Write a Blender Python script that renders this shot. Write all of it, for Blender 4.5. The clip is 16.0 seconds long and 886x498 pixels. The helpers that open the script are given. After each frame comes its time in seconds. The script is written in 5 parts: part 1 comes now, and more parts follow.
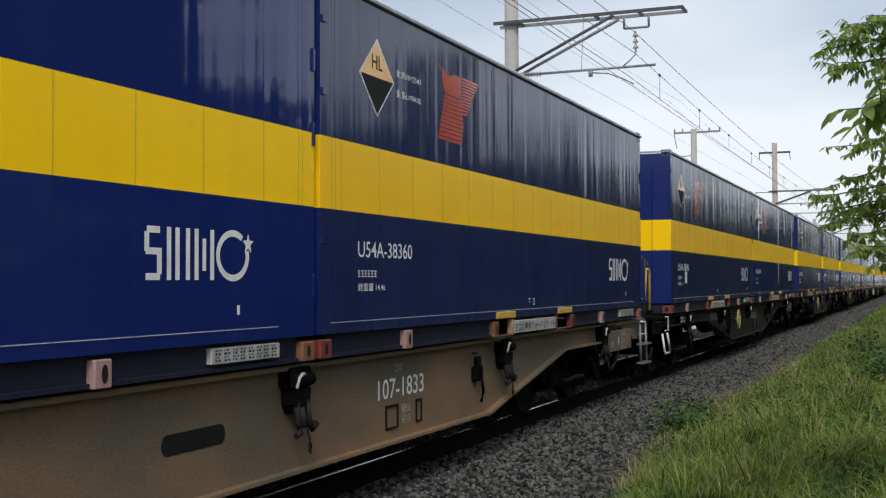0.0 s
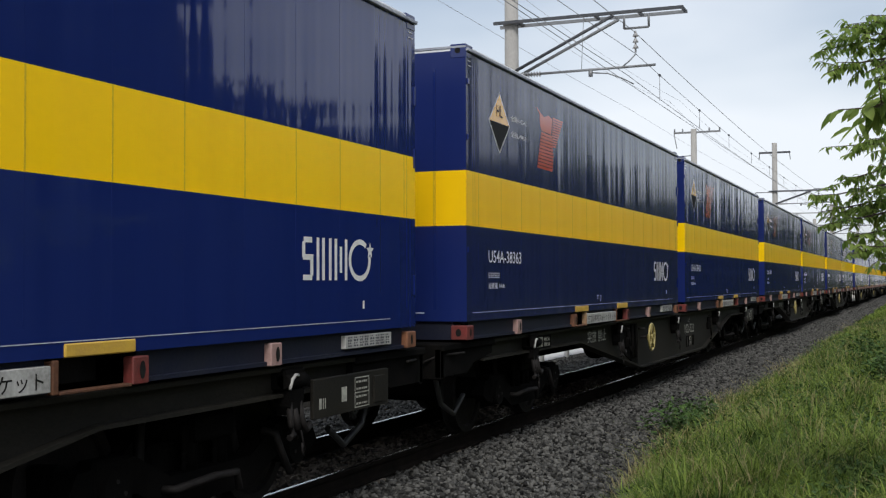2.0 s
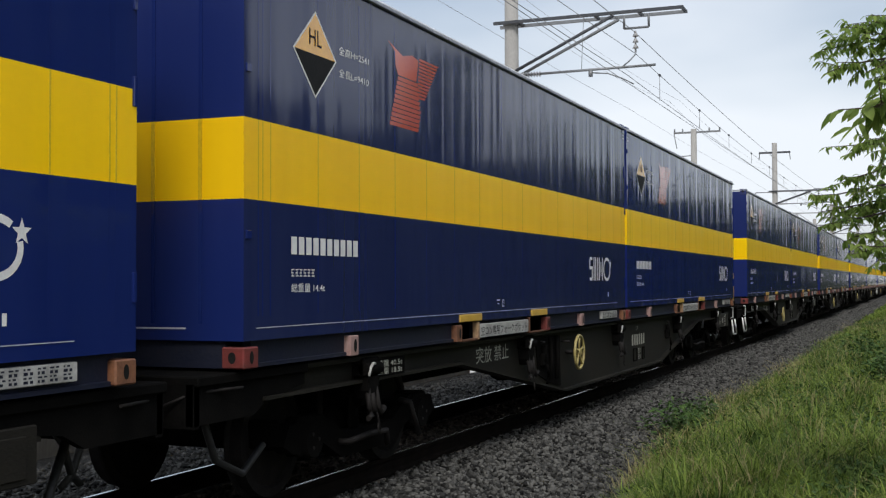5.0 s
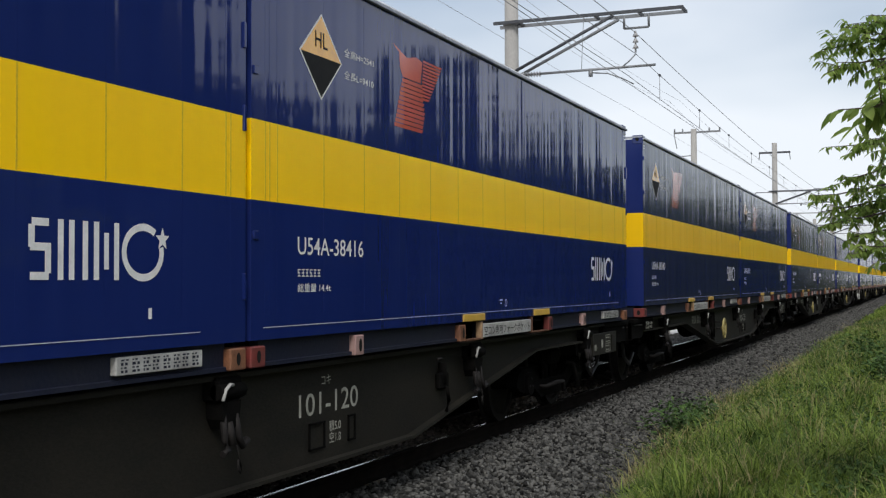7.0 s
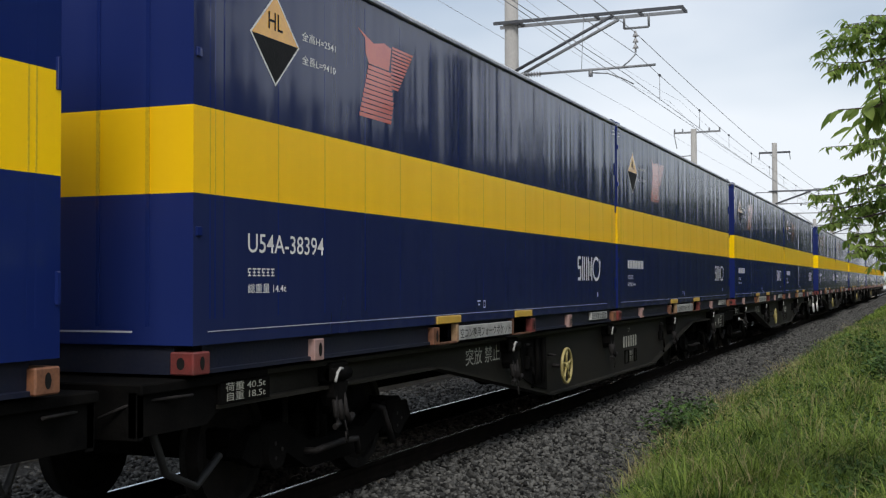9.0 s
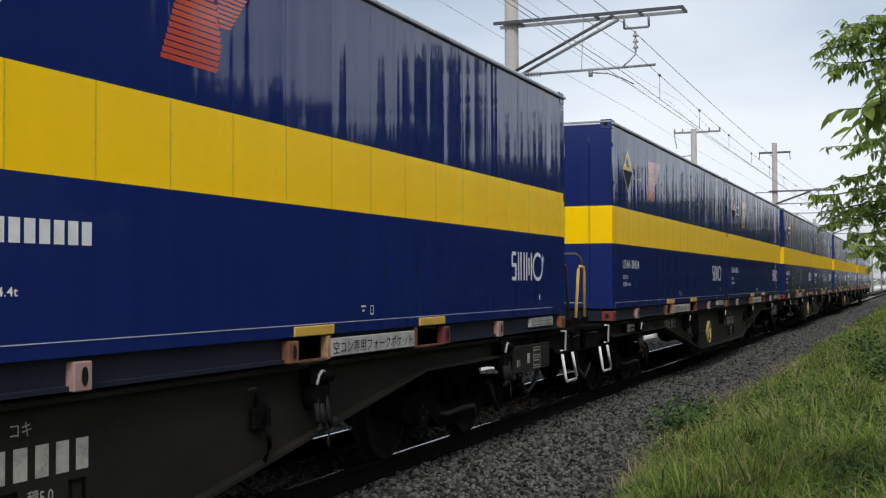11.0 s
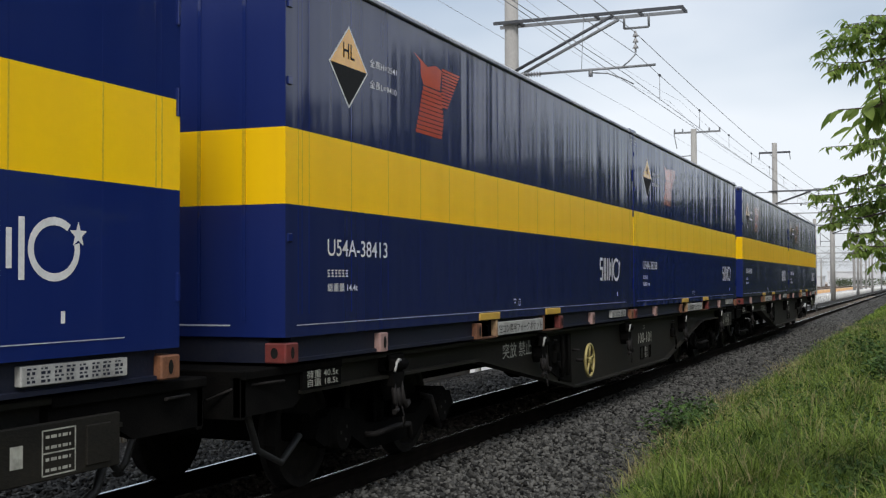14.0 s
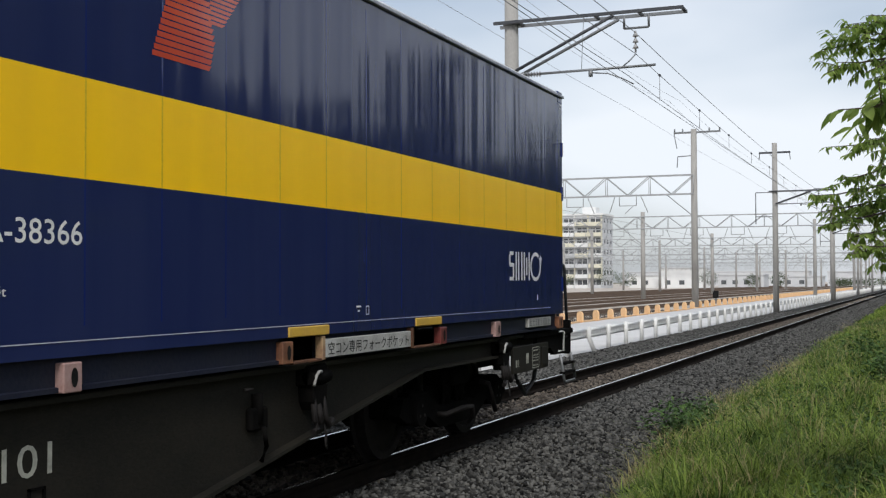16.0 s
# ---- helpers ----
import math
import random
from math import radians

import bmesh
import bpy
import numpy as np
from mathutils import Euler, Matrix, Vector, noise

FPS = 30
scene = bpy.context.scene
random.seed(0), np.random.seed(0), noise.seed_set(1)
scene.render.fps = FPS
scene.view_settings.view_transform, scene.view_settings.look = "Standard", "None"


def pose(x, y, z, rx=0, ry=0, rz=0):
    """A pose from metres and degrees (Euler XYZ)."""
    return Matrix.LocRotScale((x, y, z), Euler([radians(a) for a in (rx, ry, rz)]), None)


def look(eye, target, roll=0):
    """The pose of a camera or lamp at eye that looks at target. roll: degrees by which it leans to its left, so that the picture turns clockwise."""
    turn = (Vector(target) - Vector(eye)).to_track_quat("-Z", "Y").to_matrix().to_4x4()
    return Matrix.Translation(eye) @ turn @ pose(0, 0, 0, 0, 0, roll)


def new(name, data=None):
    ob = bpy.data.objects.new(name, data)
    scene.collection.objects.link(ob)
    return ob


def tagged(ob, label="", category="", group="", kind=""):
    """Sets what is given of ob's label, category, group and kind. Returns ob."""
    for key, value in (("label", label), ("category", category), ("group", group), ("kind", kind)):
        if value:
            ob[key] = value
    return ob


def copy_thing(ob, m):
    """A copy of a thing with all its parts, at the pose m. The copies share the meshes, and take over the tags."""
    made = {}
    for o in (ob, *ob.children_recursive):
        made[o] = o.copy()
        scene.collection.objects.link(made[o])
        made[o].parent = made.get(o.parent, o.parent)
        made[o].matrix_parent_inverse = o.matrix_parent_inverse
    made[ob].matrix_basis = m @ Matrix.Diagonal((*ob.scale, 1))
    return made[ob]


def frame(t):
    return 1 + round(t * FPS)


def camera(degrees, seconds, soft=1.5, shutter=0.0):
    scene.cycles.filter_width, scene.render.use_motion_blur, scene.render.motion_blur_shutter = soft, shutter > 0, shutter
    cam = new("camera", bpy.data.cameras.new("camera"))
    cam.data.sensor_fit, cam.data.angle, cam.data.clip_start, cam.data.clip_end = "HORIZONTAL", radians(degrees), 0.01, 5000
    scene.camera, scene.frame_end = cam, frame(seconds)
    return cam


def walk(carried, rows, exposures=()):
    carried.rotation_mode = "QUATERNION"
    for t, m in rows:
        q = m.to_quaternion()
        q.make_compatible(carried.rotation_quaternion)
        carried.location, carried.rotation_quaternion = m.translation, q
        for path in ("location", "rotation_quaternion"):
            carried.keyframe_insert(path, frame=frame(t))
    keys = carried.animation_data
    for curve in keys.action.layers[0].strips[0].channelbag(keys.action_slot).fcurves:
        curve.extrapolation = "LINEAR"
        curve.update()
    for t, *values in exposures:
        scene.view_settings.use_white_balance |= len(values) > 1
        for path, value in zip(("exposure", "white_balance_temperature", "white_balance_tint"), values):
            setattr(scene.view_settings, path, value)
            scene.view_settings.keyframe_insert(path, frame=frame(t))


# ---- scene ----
cam = camera(41.1, 16.0, soft=1.25)
EYE = pose(0, -4.856, 1.487, 91.62, 0, -67.884) @ pose(0, 0, 0, 0, 0, -0.19)
walk(cam, [(0.0, EYE), (16.0, EYE)])

# ---- light ----
world = bpy.data.worlds.new("sky")
scene.world = world
world.use_nodes = True
wn, wl = world.node_tree.nodes, world.node_tree.links
wn.clear()
sky = wn.new("ShaderNodeTexSky")
sky.sky_type, sky.sun_disc = "NISHITA", False
sky.sun_elevation, sky.sun_rotation = radians(44), radians(247)
sky.air_density, sky.dust_density = 1.0, 2.5
wco = wn.new("ShaderNodeTexCoord")
wmp = wn.new("ShaderNodeMapping")
wmp.inputs["Scale"].default_value = (1.0, 1.0, 3.0)
wns = wn.new("ShaderNodeTexNoise")
wns.inputs["Scale"].default_value, wns.inputs["Detail"].default_value, wns.inputs["Roughness"].default_value = 1.9, 4, 0.45
wrp = wn.new("ShaderNodeValToRGB")
wrp.color_ramp.elements[0].position, wrp.color_ramp.elements[0].color = 0.36, (0.2, 0.2, 0.2, 1)
wrp.color_ramp.elements[1].position, wrp.color_ramp.elements[1].color = 0.66, (0.9, 0.9, 0.9, 1)
wmx = wn.new("ShaderNodeMixRGB")
wmx.inputs["Color2"].default_value = (8.3, 8.75, 9.4, 1)
wbg = wn.new("ShaderNodeBackground")
wbg.inputs["Strength"].default_value = 0.096
wout = wn.new("ShaderNodeOutputWorld")
wl.new(wco.outputs["Generated"], wmp.inputs["Vector"])
wl.new(wmp.outputs["Vector"], wns.inputs["Vector"])
wl.new(wns.outputs["Fac"], wrp.inputs["Fac"])
wl.new(wrp.outputs["Color"], wmx.inputs["Fac"])
wl.new(sky.outputs["Color"], wmx.inputs["Color1"])
wl.new(wmx.outputs["Color"], wbg.inputs["Color"])
wl.new(wbg.outputs["Background"], wout.inputs["Surface"])

sun = new("sun", bpy.data.lights.new("sun", "SUN"))
sun.data.energy, sun.data.angle, sun.data.color = 1.75, radians(20), (1.0, 0.975, 0.94)
sun.matrix_world = look((-40, -17, 42), (0, 0, 0))
scene.view_settings.exposure = 0.23


# ---- materials ----
def mat(name, a, b=None, rough=0.6, metal=0.0, scale=6.0, fine=60.0, bump=0.2, depth=0.01, vary=0.0, coat=0.0, spec=0.5, stretch=(1, 1, 1), mixlo=0.35, mixhi=0.65):
    """Two colours mixed by coarse and fine noise, with relief from the fine noise."""
    m = bpy.data.materials.new(name)
    m.use_nodes = True
    n, l = m.node_tree.nodes, m.node_tree.links
    p = n["Principled BSDF"]
    p.inputs["Metallic"].default_value = metal
    p.inputs["Specular IOR Level"].default_value = spec
    p.inputs["Coat Weight"].default_value = coat
    p.inputs["Coat Roughness"].default_value = 0.08
    co = n.new("ShaderNodeTexCoord")
    mp = n.new("ShaderNodeMapping")
    mp.inputs["Scale"].default_value = stretch
    l.new(co.outputs["Object"], mp.inputs["Vector"])
    n1, n2 = n.new("ShaderNodeTexNoise"), n.new("ShaderNodeTexNoise")
    n1.inputs["Scale"].default_value, n1.inputs["Detail"].default_value = scale, 5
    n2.inputs["Scale"].default_value, n2.inputs["Detail"].default_value = fine, 3
    l.new(mp.outputs["Vector"], n1.inputs["Vector"])
    l.new(mp.outputs["Vector"], n2.inputs["Vector"])
    ad = n.new("ShaderNodeMath")
    ad.operation = "MULTIPLY_ADD"
    ad.inputs[1].default_value = 0.35
    l.new(n2.outputs["Fac"], ad.inputs[0])
    sc = n.new("ShaderNodeMath")
    sc.operation = "MULTIPLY"
    sc.inputs[1].default_value = 0.65
    l.new(n1.outputs["Fac"], sc.inputs[0])
    l.new(sc.outputs[0], ad.inputs[2])
    rp = n.new("ShaderNodeValToRGB")
    rp.color_ramp.elements[0].position, rp.color_ramp.elements[0].color = mixlo, (*a, 1)
    rp.color_ramp.elements[1].position, rp.color_ramp.elements[1].color = mixhi, (*(b or a), 1)
    l.new(ad.outputs[0], rp.inputs["Fac"])
    col = rp.outputs["Color"]
    if vary:
        oi, hs = n.new("ShaderNodeObjectInfo"), n.new("ShaderNodeHueSaturation")
        mr = n.new("ShaderNodeMapRange")
        mr.inputs["To Min"].default_value, mr.inputs["To Max"].default_value = 1 - vary, 1 + vary
        l.new(oi.outputs["Random"], mr.inputs["Value"])
        l.new(mr.outputs["Result"], hs.inputs["Value"])
        l.new(col, hs.inputs["Color"])
        col = hs.outputs["Color"]
    l.new(col, p.inputs["Base Color"])
    rr = n.new("ShaderNodeMapRange")
    rr.inputs["To Min"].default_value, rr.inputs["To Max"].default_value = max(0.03, rough - 0.08), min(1, rough + 0.08)
    l.new(n1.outputs["Fac"], rr.inputs["Value"])
    l.new(rr.outputs["Result"], p.inputs["Roughness"])
    if bump:
        bp = n.new("ShaderNodeBump")
        bp.inputs["Strength"].default_value, bp.inputs["Distance"].default_value = bump, depth
        l.new(n2.outputs["Fac"], bp.inputs["Height"])
        l.new(bp.outputs["Normal"], p.inputs["Normal"])
    return m


def paint(name, a, b, rough=0.05, ripple=1.0, grime=0.03, spec=0.5):
    """Glossy lorry paint on thin sheet: upright ripples bend the reflections, dirt runs down."""
    m = bpy.data.materials.new(name)
    m.use_nodes = True
    n, l = m.node_tree.nodes, m.node_tree.links
    p = n["Principled BSDF"]
    p.inputs["Specular IOR Level"].default_value = spec
    co = n.new("ShaderNodeTexCoord")
    oi = n.new("ShaderNodeObjectInfo")
    sh = n.new("ShaderNodeVectorMath")
    sh.operation = "MULTIPLY_ADD"
    sh.inputs[1].default_value = (37, 11, 5)
    l.new(oi.outputs["Random"], sh.inputs[0])
    l.new(co.outputs["Object"], sh.inputs[2])

    def tex(scale, stretch, detail=4):
        mp, t = n.new("ShaderNodeMapping"), n.new("ShaderNodeTexNoise")
        mp.inputs["Scale"].default_value = stretch
        t.inputs["Scale"].default_value, t.inputs["Detail"].default_value = scale, detail
        l.new(sh.outputs["Vector"], mp.inputs["Vector"])
        l.new(mp.outputs["Vector"], t.inputs["Vector"])
        return t.outputs["Fac"]

    runs = tex(5.0, (1, 1, 0.06))
    cloud = tex(0.9, (1, 1, 1))
    rip = tex(2.6, (1, 1, 0.03), 2)
    dents = tex(0.75, (1, 1, 0.9), 2)
    rp = n.new("ShaderNodeValToRGB")
    rp.color_ramp.elements[0].position, rp.color_ramp.elements[0].color = 0.35, (*a, 1)
    rp.color_ramp.elements[1].position, rp.color_ramp.elements[1].color = 0.7, (*b, 1)
    mixer = n.new("ShaderNodeMath")
    mixer.operation = "MULTIPLY_ADD"
    mixer.inputs[1].default_value = 0.5
    half = n.new("ShaderNodeMath")
    half.operation = "MULTIPLY"
    half.inputs[1].default_value = 0.5
    l.new(cloud, half.inputs[0])
    l.new(runs, mixer.inputs[0])
    l.new(half.outputs[0], mixer.inputs[2])
    l.new(mixer.outputs[0], rp.inputs["Fac"])
    l.new(rp.outputs["Color"], p.inputs["Base Color"])
    rr = n.new("ShaderNodeMapRange")
    rr.inputs["From Min"].default_value, rr.inputs["From Max"].default_value = 0.35, 0.7
    rr.inputs["To Min"].default_value, rr.inputs["To Max"].default_value = rough, rough + grime
    l.new(runs, rr.inputs["Value"])
    l.new(rr.outputs["Result"], p.inputs["Roughness"])
    b1, b2 = n.new("ShaderNodeBump"), n.new("ShaderNodeBump")
    b1.inputs["Strength"].default_value, b1.inputs["Distance"].default_value = ripple, 0.016
    b2.inputs["Strength"].default_value, b2.inputs["Distance"].default_value = 0.2, 0.03
    l.new(rip, b1.inputs["Height"])
    l.new(dents, b2.inputs["Height"])
    l.new(b1.outputs["Normal"], b2.inputs["Normal"])
    l.new(b2.outputs["Normal"], p.inputs["Normal"])
    return m


BLUE = paint("blue_paint", (0.009, 0.0195, 0.112), (0.012, 0.024, 0.124))
YELLOW = paint("yellow_paint", (0.98, 0.625, 0.0), (0.94, 0.585, 0.0), 0.32, 0.15, 0.09, 0.28)
BLUE_END = paint("satin_blue_end_paint", (0.008, 0.018, 0.110), (0.012, 0.024, 0.128), 0.30, 0.2, 0.08, 0.3)
# dulled blue: dust and grey grazing reflections are both put into the colour
BLUE_DULL = paint("dust_and_reflection_dulled_blue", (0.014, 0.022, 0.080), (0.021, 0.030, 0.090), 0.09, 1.0, 0.05)
YELLOW_DULL = paint("dust_dulled_yellow_paint", (0.95, 0.58, 0.003), (0.88, 0.525, 0.006), 0.34, 0.15, 0.09, 0.28)
# rail paint darkened: the shade under the body's overhang is put into it
RAIL_BLUE = mat("shaded_bottom_rail_paint", (0.007, 0.010, 0.026), (0.016, 0.018, 0.029), 0.6, spec=0.2, scale=3, fine=40)
# sheet made paler so that its lip carries the sky glare
ROOF = mat("roof_sheet", (0.74, 0.76, 0.78), (0.60, 0.62, 0.65), 0.5, scale=1.5, fine=20)
CAST_RED = mat("red_casting", (0.19, 0.030, 0.026), (0.10, 0.026, 0.022), 0.55, scale=8)
CAST_ORANGE = mat("orange_casting", (0.25, 0.105, 0.05), (0.13, 0.055, 0.03), 0.6, scale=10)
PINK = mat("faded_red_plate", (0.38, 0.26, 0.24), (0.30, 0.17, 0.15), 0.55, scale=9)
WHITE = mat("white_paint", (0.80, 0.80, 0.78), (0.66, 0.66, 0.64), 0.45, scale=5, fine=50, bump=0.05)
LETTER = mat("white_lettering", (0.78, 0.78, 0.77), (0.62, 0.62, 0.61), 0.5, scale=12, fine=70, bump=0.0)
FADED = mat("worn_lettering", (0.42, 0.42, 0.36), (0.20, 0.20, 0.17), 0.7, scale=14, fine=50, bump=0.0, mixlo=0.42, mixhi=0.72)
AMBER = mat("amber_film", (0.78, 0.40, 0.03), (0.66, 0.32, 0.03), 0.14, scale=9, bump=0.0, coat=0.6)
# grime and the shade over the recessed plates are both in this grey
DIM_WHITE = mat("grimy_shaded_white", (0.50, 0.50, 0.48), (0.24, 0.235, 0.22), 0.6, scale=5, fine=50, bump=0.05)
LINE = mat("thin_line_paint", (0.50, 0.52, 0.60), (0.34, 0.36, 0.45), 0.5, scale=6, fine=40, bump=0.0)
# light grey: the sky's glare along the top edge is put into the colour
TOP_EDGE_GLARE = mat("top_edge_with_glare", (0.42, 0.44, 0.48), (0.20, 0.22, 0.28), 0.5, scale=3, fine=40)
POCKET_TAN = mat("scuffed_pocket_edge", (0.40, 0.28, 0.15), (0.24, 0.13, 0.08), 0.6, scale=9)
BLACK = mat("black_paint_and_hole_shade", (0.006, 0.006, 0.006), (0.014, 0.014, 0.014), 0.6, spec=0.15, scale=9)
RED_FILM = mat("red_orange_film", (0.56, 0.085, 0.035), (0.45, 0.06, 0.04), 0.12, scale=2.5, bump=0.0, coat=0.6)
SAFETY = mat("safety_yellow", (0.62, 0.39, 0.05), (0.50, 0.31, 0.06), 0.5, scale=9)
RING_YELLOW = mat("handwheel_yellow", (0.40, 0.33, 0.12), (0.26, 0.21, 0.08), 0.45, scale=9)
WAGON = mat("wagon_grey", (0.007, 0.0068, 0.0056), (0.020, 0.0175, 0.013), 0.7, spec=0.2, scale=1.3, fine=35, stretch=(1, 1, 2.5))
WAGON_TAN = mat("wagon_brown_dust", (0.085, 0.078, 0.056), (0.21, 0.122, 0.060), 0.75, scale=0.7, fine=30, stretch=(1, 1, 2.6), mixlo=0.40, mixhi=0.62)
# gear and wheel steel hold the shade under the wagons in their colour
GEAR = mat("shaded_running_gear", (0.003, 0.003, 0.003), (0.007, 0.0065, 0.006), 0.9, spec=0.04, scale=6, fine=60)
WHEEL_STEEL = mat("shaded_wheel_steel", (0.020, 0.018, 0.017), (0.010, 0.009, 0.009), 0.7, 0.0, spec=0.15, scale=8)
RUBBER = mat("hose_rubber", (0.015, 0.015, 0.015), (0.03, 0.03, 0.03), 0.55, scale=20)
RAIL_TOP = mat("polished_rail", (0.72, 0.72, 0.72), (0.62, 0.61, 0.60), 0.22, 1.0, scale=3, fine=80, bump=0.03)
# near black: the shade under the train is put into the web's rust colour
SHADED_RAIL_RUST = mat("shaded_rusty_rail", (0.016, 0.012, 0.010), (0.008, 0.007, 0.006), 0.9, spec=0.05, scale=5, fine=60)
SLEEPER = mat("sleeper_concrete", (0.27, 0.24, 0.20), (0.18, 0.14, 0.11), 0.9, scale=4, fine=60, vary=0.15)
BALLAST = mat("ballast_bed", (0.014, 0.014, 0.014), (0.075, 0.074, 0.070), 0.95, spec=0.1, scale=20, fine=38, bump=0.9, depth=0.05)
CONCRETE = mat("pole_concrete", (0.38, 0.37, 0.345), (0.28, 0.272, 0.26), 0.85, scale=3, fine=50, stretch=(1, 1, 0.3))
DARK_CONCRETE = mat("dark_concrete", (0.20, 0.195, 0.185), (0.11, 0.108, 0.10), 0.9, scale=2, fine=40, stretch=(1, 1, 0.3))
STEEL = mat("galvanised_steel", (0.26, 0.27, 0.28), (0.17, 0.175, 0.18), 0.5, 0.6, scale=8)
DARK_STEEL = mat("dark_steel", (0.030, 0.034, 0.042), (0.060, 0.064, 0.072), 0.6, 0.0, scale=8)
WIRE = mat("wire_copper", (0.15, 0.15, 0.155), (0.20, 0.195, 0.19), 0.5, 0.3, scale=8, bump=0.0)
PORCELAIN = mat("porcelain", (0.42, 0.42, 0.42), (0.32, 0.32, 0.33), 0.25, scale=9, bump=0.0)
ROAD = mat("pale_concrete_road", (0.62, 0.61, 0.60), (0.52, 0.515, 0.50), 0.9, scale=0.6, fine=9)
YARD = mat("yard_ballast", (0.40, 0.355, 0.31), (0.54, 0.49, 0.43), 0.95, scale=0.8, fine=14, bump=0.8, depth=0.05)
SOIL = mat("soil_and_thatch", (0.075, 0.085, 0.035), (0.14, 0.125, 0.06), 0.95, scale=1.2, fine=30, bump=0.8, depth=0.05)
ORANGE = mat("orange_barrier", (0.82, 0.54, 0.30), (0.74, 0.45, 0.22), 0.5, scale=9)
PLASTER = mat("white_plaster", (0.80, 0.80, 0.79), (0.70, 0.71, 0.71), 0.85, scale=0.4, fine=5)
CREAM = mat("cream_plaster", (0.72, 0.69, 0.56), (0.64, 0.61, 0.50), 0.85, scale=0.4, fine=5)
# lightened grey: the haze over the far buildings is put into the colour
HAZY_GREYWALL = mat("hazy_grey_cladding", (0.60, 0.61, 0.62), (0.50, 0.51, 0.53), 0.8, scale=0.4, fine=5)
GLASS = mat("window_glass", (0.06, 0.065, 0.07), (0.14, 0.15, 0.16), 0.12, scale=0.5, bump=0.0)
YARD_RAIL = mat("yard_rail_rust", (0.20, 0.145, 0.11), (0.13, 0.10, 0.08), 0.9, scale=5, spec=0.1)
# gantry steel made lighter: distance haze is put into its colour
HAZY_STEEL = mat("haze_paled_steel", (0.42, 0.43, 0.44), (0.32, 0.33, 0.34), 0.6, 0.2, scale=8)
BARK = mat("bark", (0.10, 0.075, 0.055), (0.055, 0.042, 0.034), 0.9, scale=9, fine=50, bump=0.8, depth=0.03, stretch=(1, 1, 0.4))


def leafy(name, a, b, rough=0.5, trans=0.35, patchy=False):
    """Leaves and blades: each island its own green, some light through them."""
    m = bpy.data.materials.new(name)
    m.use_nodes = True
    n, l = m.node_tree.nodes, m.node_tree.links
    p = n["Principled BSDF"]
    g = n.new("ShaderNodeNewGeometry")
    rp = n.new("ShaderNodeValToRGB")
    rp.color_ramp.elements[0].color, rp.color_ramp.elements[1].color = (*a, 1), (*b, 1)
    p.inputs["Specular IOR Level"].default_value = 0.2
    fac = g.outputs["Random Per Island"]
    if patchy:
        co, t, mm = n.new("ShaderNodeTexCoord"), n.new("ShaderNodeTexNoise"), n.new("ShaderNodeMath")
        t.inputs["Scale"].default_value, t.inputs["Detail"].default_value = 1.9, 5
        l.new(co.outputs["Object"], t.inputs["Vector"])
        mr = n.new("ShaderNodeMapRange")
        mr.inputs["From Min"].default_value, mr.inputs["From Max"].default_value = 0.32, 0.68
        mr.inputs["To Min"].default_value, mr.inputs["To Max"].default_value = -0.30, 0.42
        l.new(t.outputs["Fac"], mr.inputs["Value"])
        mm.operation = "MULTIPLY_ADD"
        mm.inputs[1].default_value = 0.8
        l.new(fac, mm.inputs[0])
        l.new(mr.outputs["Result"], mm.inputs[2])
        fac = mm.outputs[0]
    l.new(fac, rp.inputs["Fac"])
    l.new(rp.outputs["Color"], p.inputs["Base Color"])
    p.inputs["Roughness"].default_value = rough
    tr, mx = n.new("ShaderNodeBsdfTranslucent"), n.new("ShaderNodeMixShader")
    l.new(rp.outputs["Color"], tr.inputs["Color"])
    mx.inputs["Fac"].default_value = trans
    l.new(p.outputs[0], mx.inputs[1])
    l.new(tr.outputs[0], mx.inputs[2])
    l.new(mx.outputs[0], n["Material Output"].inputs["Surface"])
    return m


LEAF = leafy("cherry_leaf", (0.12, 0.21, 0.04), (0.36, 0.47, 0.12), 0.4, 0.6)
HEDGE = leafy("far_foliage", (0.045, 0.070, 0.030), (0.115, 0.145, 0.070), 0.7)
GRASS = leafy("green_grass", (0.022, 0.062, 0.008), (0.29, 0.38, 0.075), 0.6, 0.35, True)
WEED = leafy("weed_leaf", (0.03, 0.065, 0.018), (0.085, 0.15, 0.04), 0.6, 0.2)
STRAW = leafy("dry_grass", (0.28, 0.24, 0.11), (0.44, 0.38, 0.20), 0.7)
STONES = leafy("ballast_stone", (0.003, 0.003, 0.003), (0.135, 0.133, 0.124), 0.9, 0.0)
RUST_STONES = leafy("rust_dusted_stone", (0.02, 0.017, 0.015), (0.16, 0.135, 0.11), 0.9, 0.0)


# ---- mesh helpers ----
def box(bm, x0, x1, y0, y1, z0, z1, bevel=0.0, mi=0):
    r = bmesh.ops.create_cube(bm, size=1)
    vs = r["verts"]
    for v in vs:
        v.co = Vector((x0 + (v.co.x + 0.5) * (x1 - x0), y0 + (v.co.y + 0.5) * (y1 - y0), z0 + (v.co.z + 0.5) * (z1 - z0)))
    if bevel:
        es = list({e for v in vs for e in v.link_edges})
        r = bmesh.ops.bevel(bm, geom=es, offset=bevel, segments=1, affect="EDGES", profile=0.5)
        fs = r["faces"]
        vs = list({v for f in fs for v in f.verts})
    if mi:
        for f in {f for v in vs for f in v.link_faces}:
            f.material_index = mi
    return vs


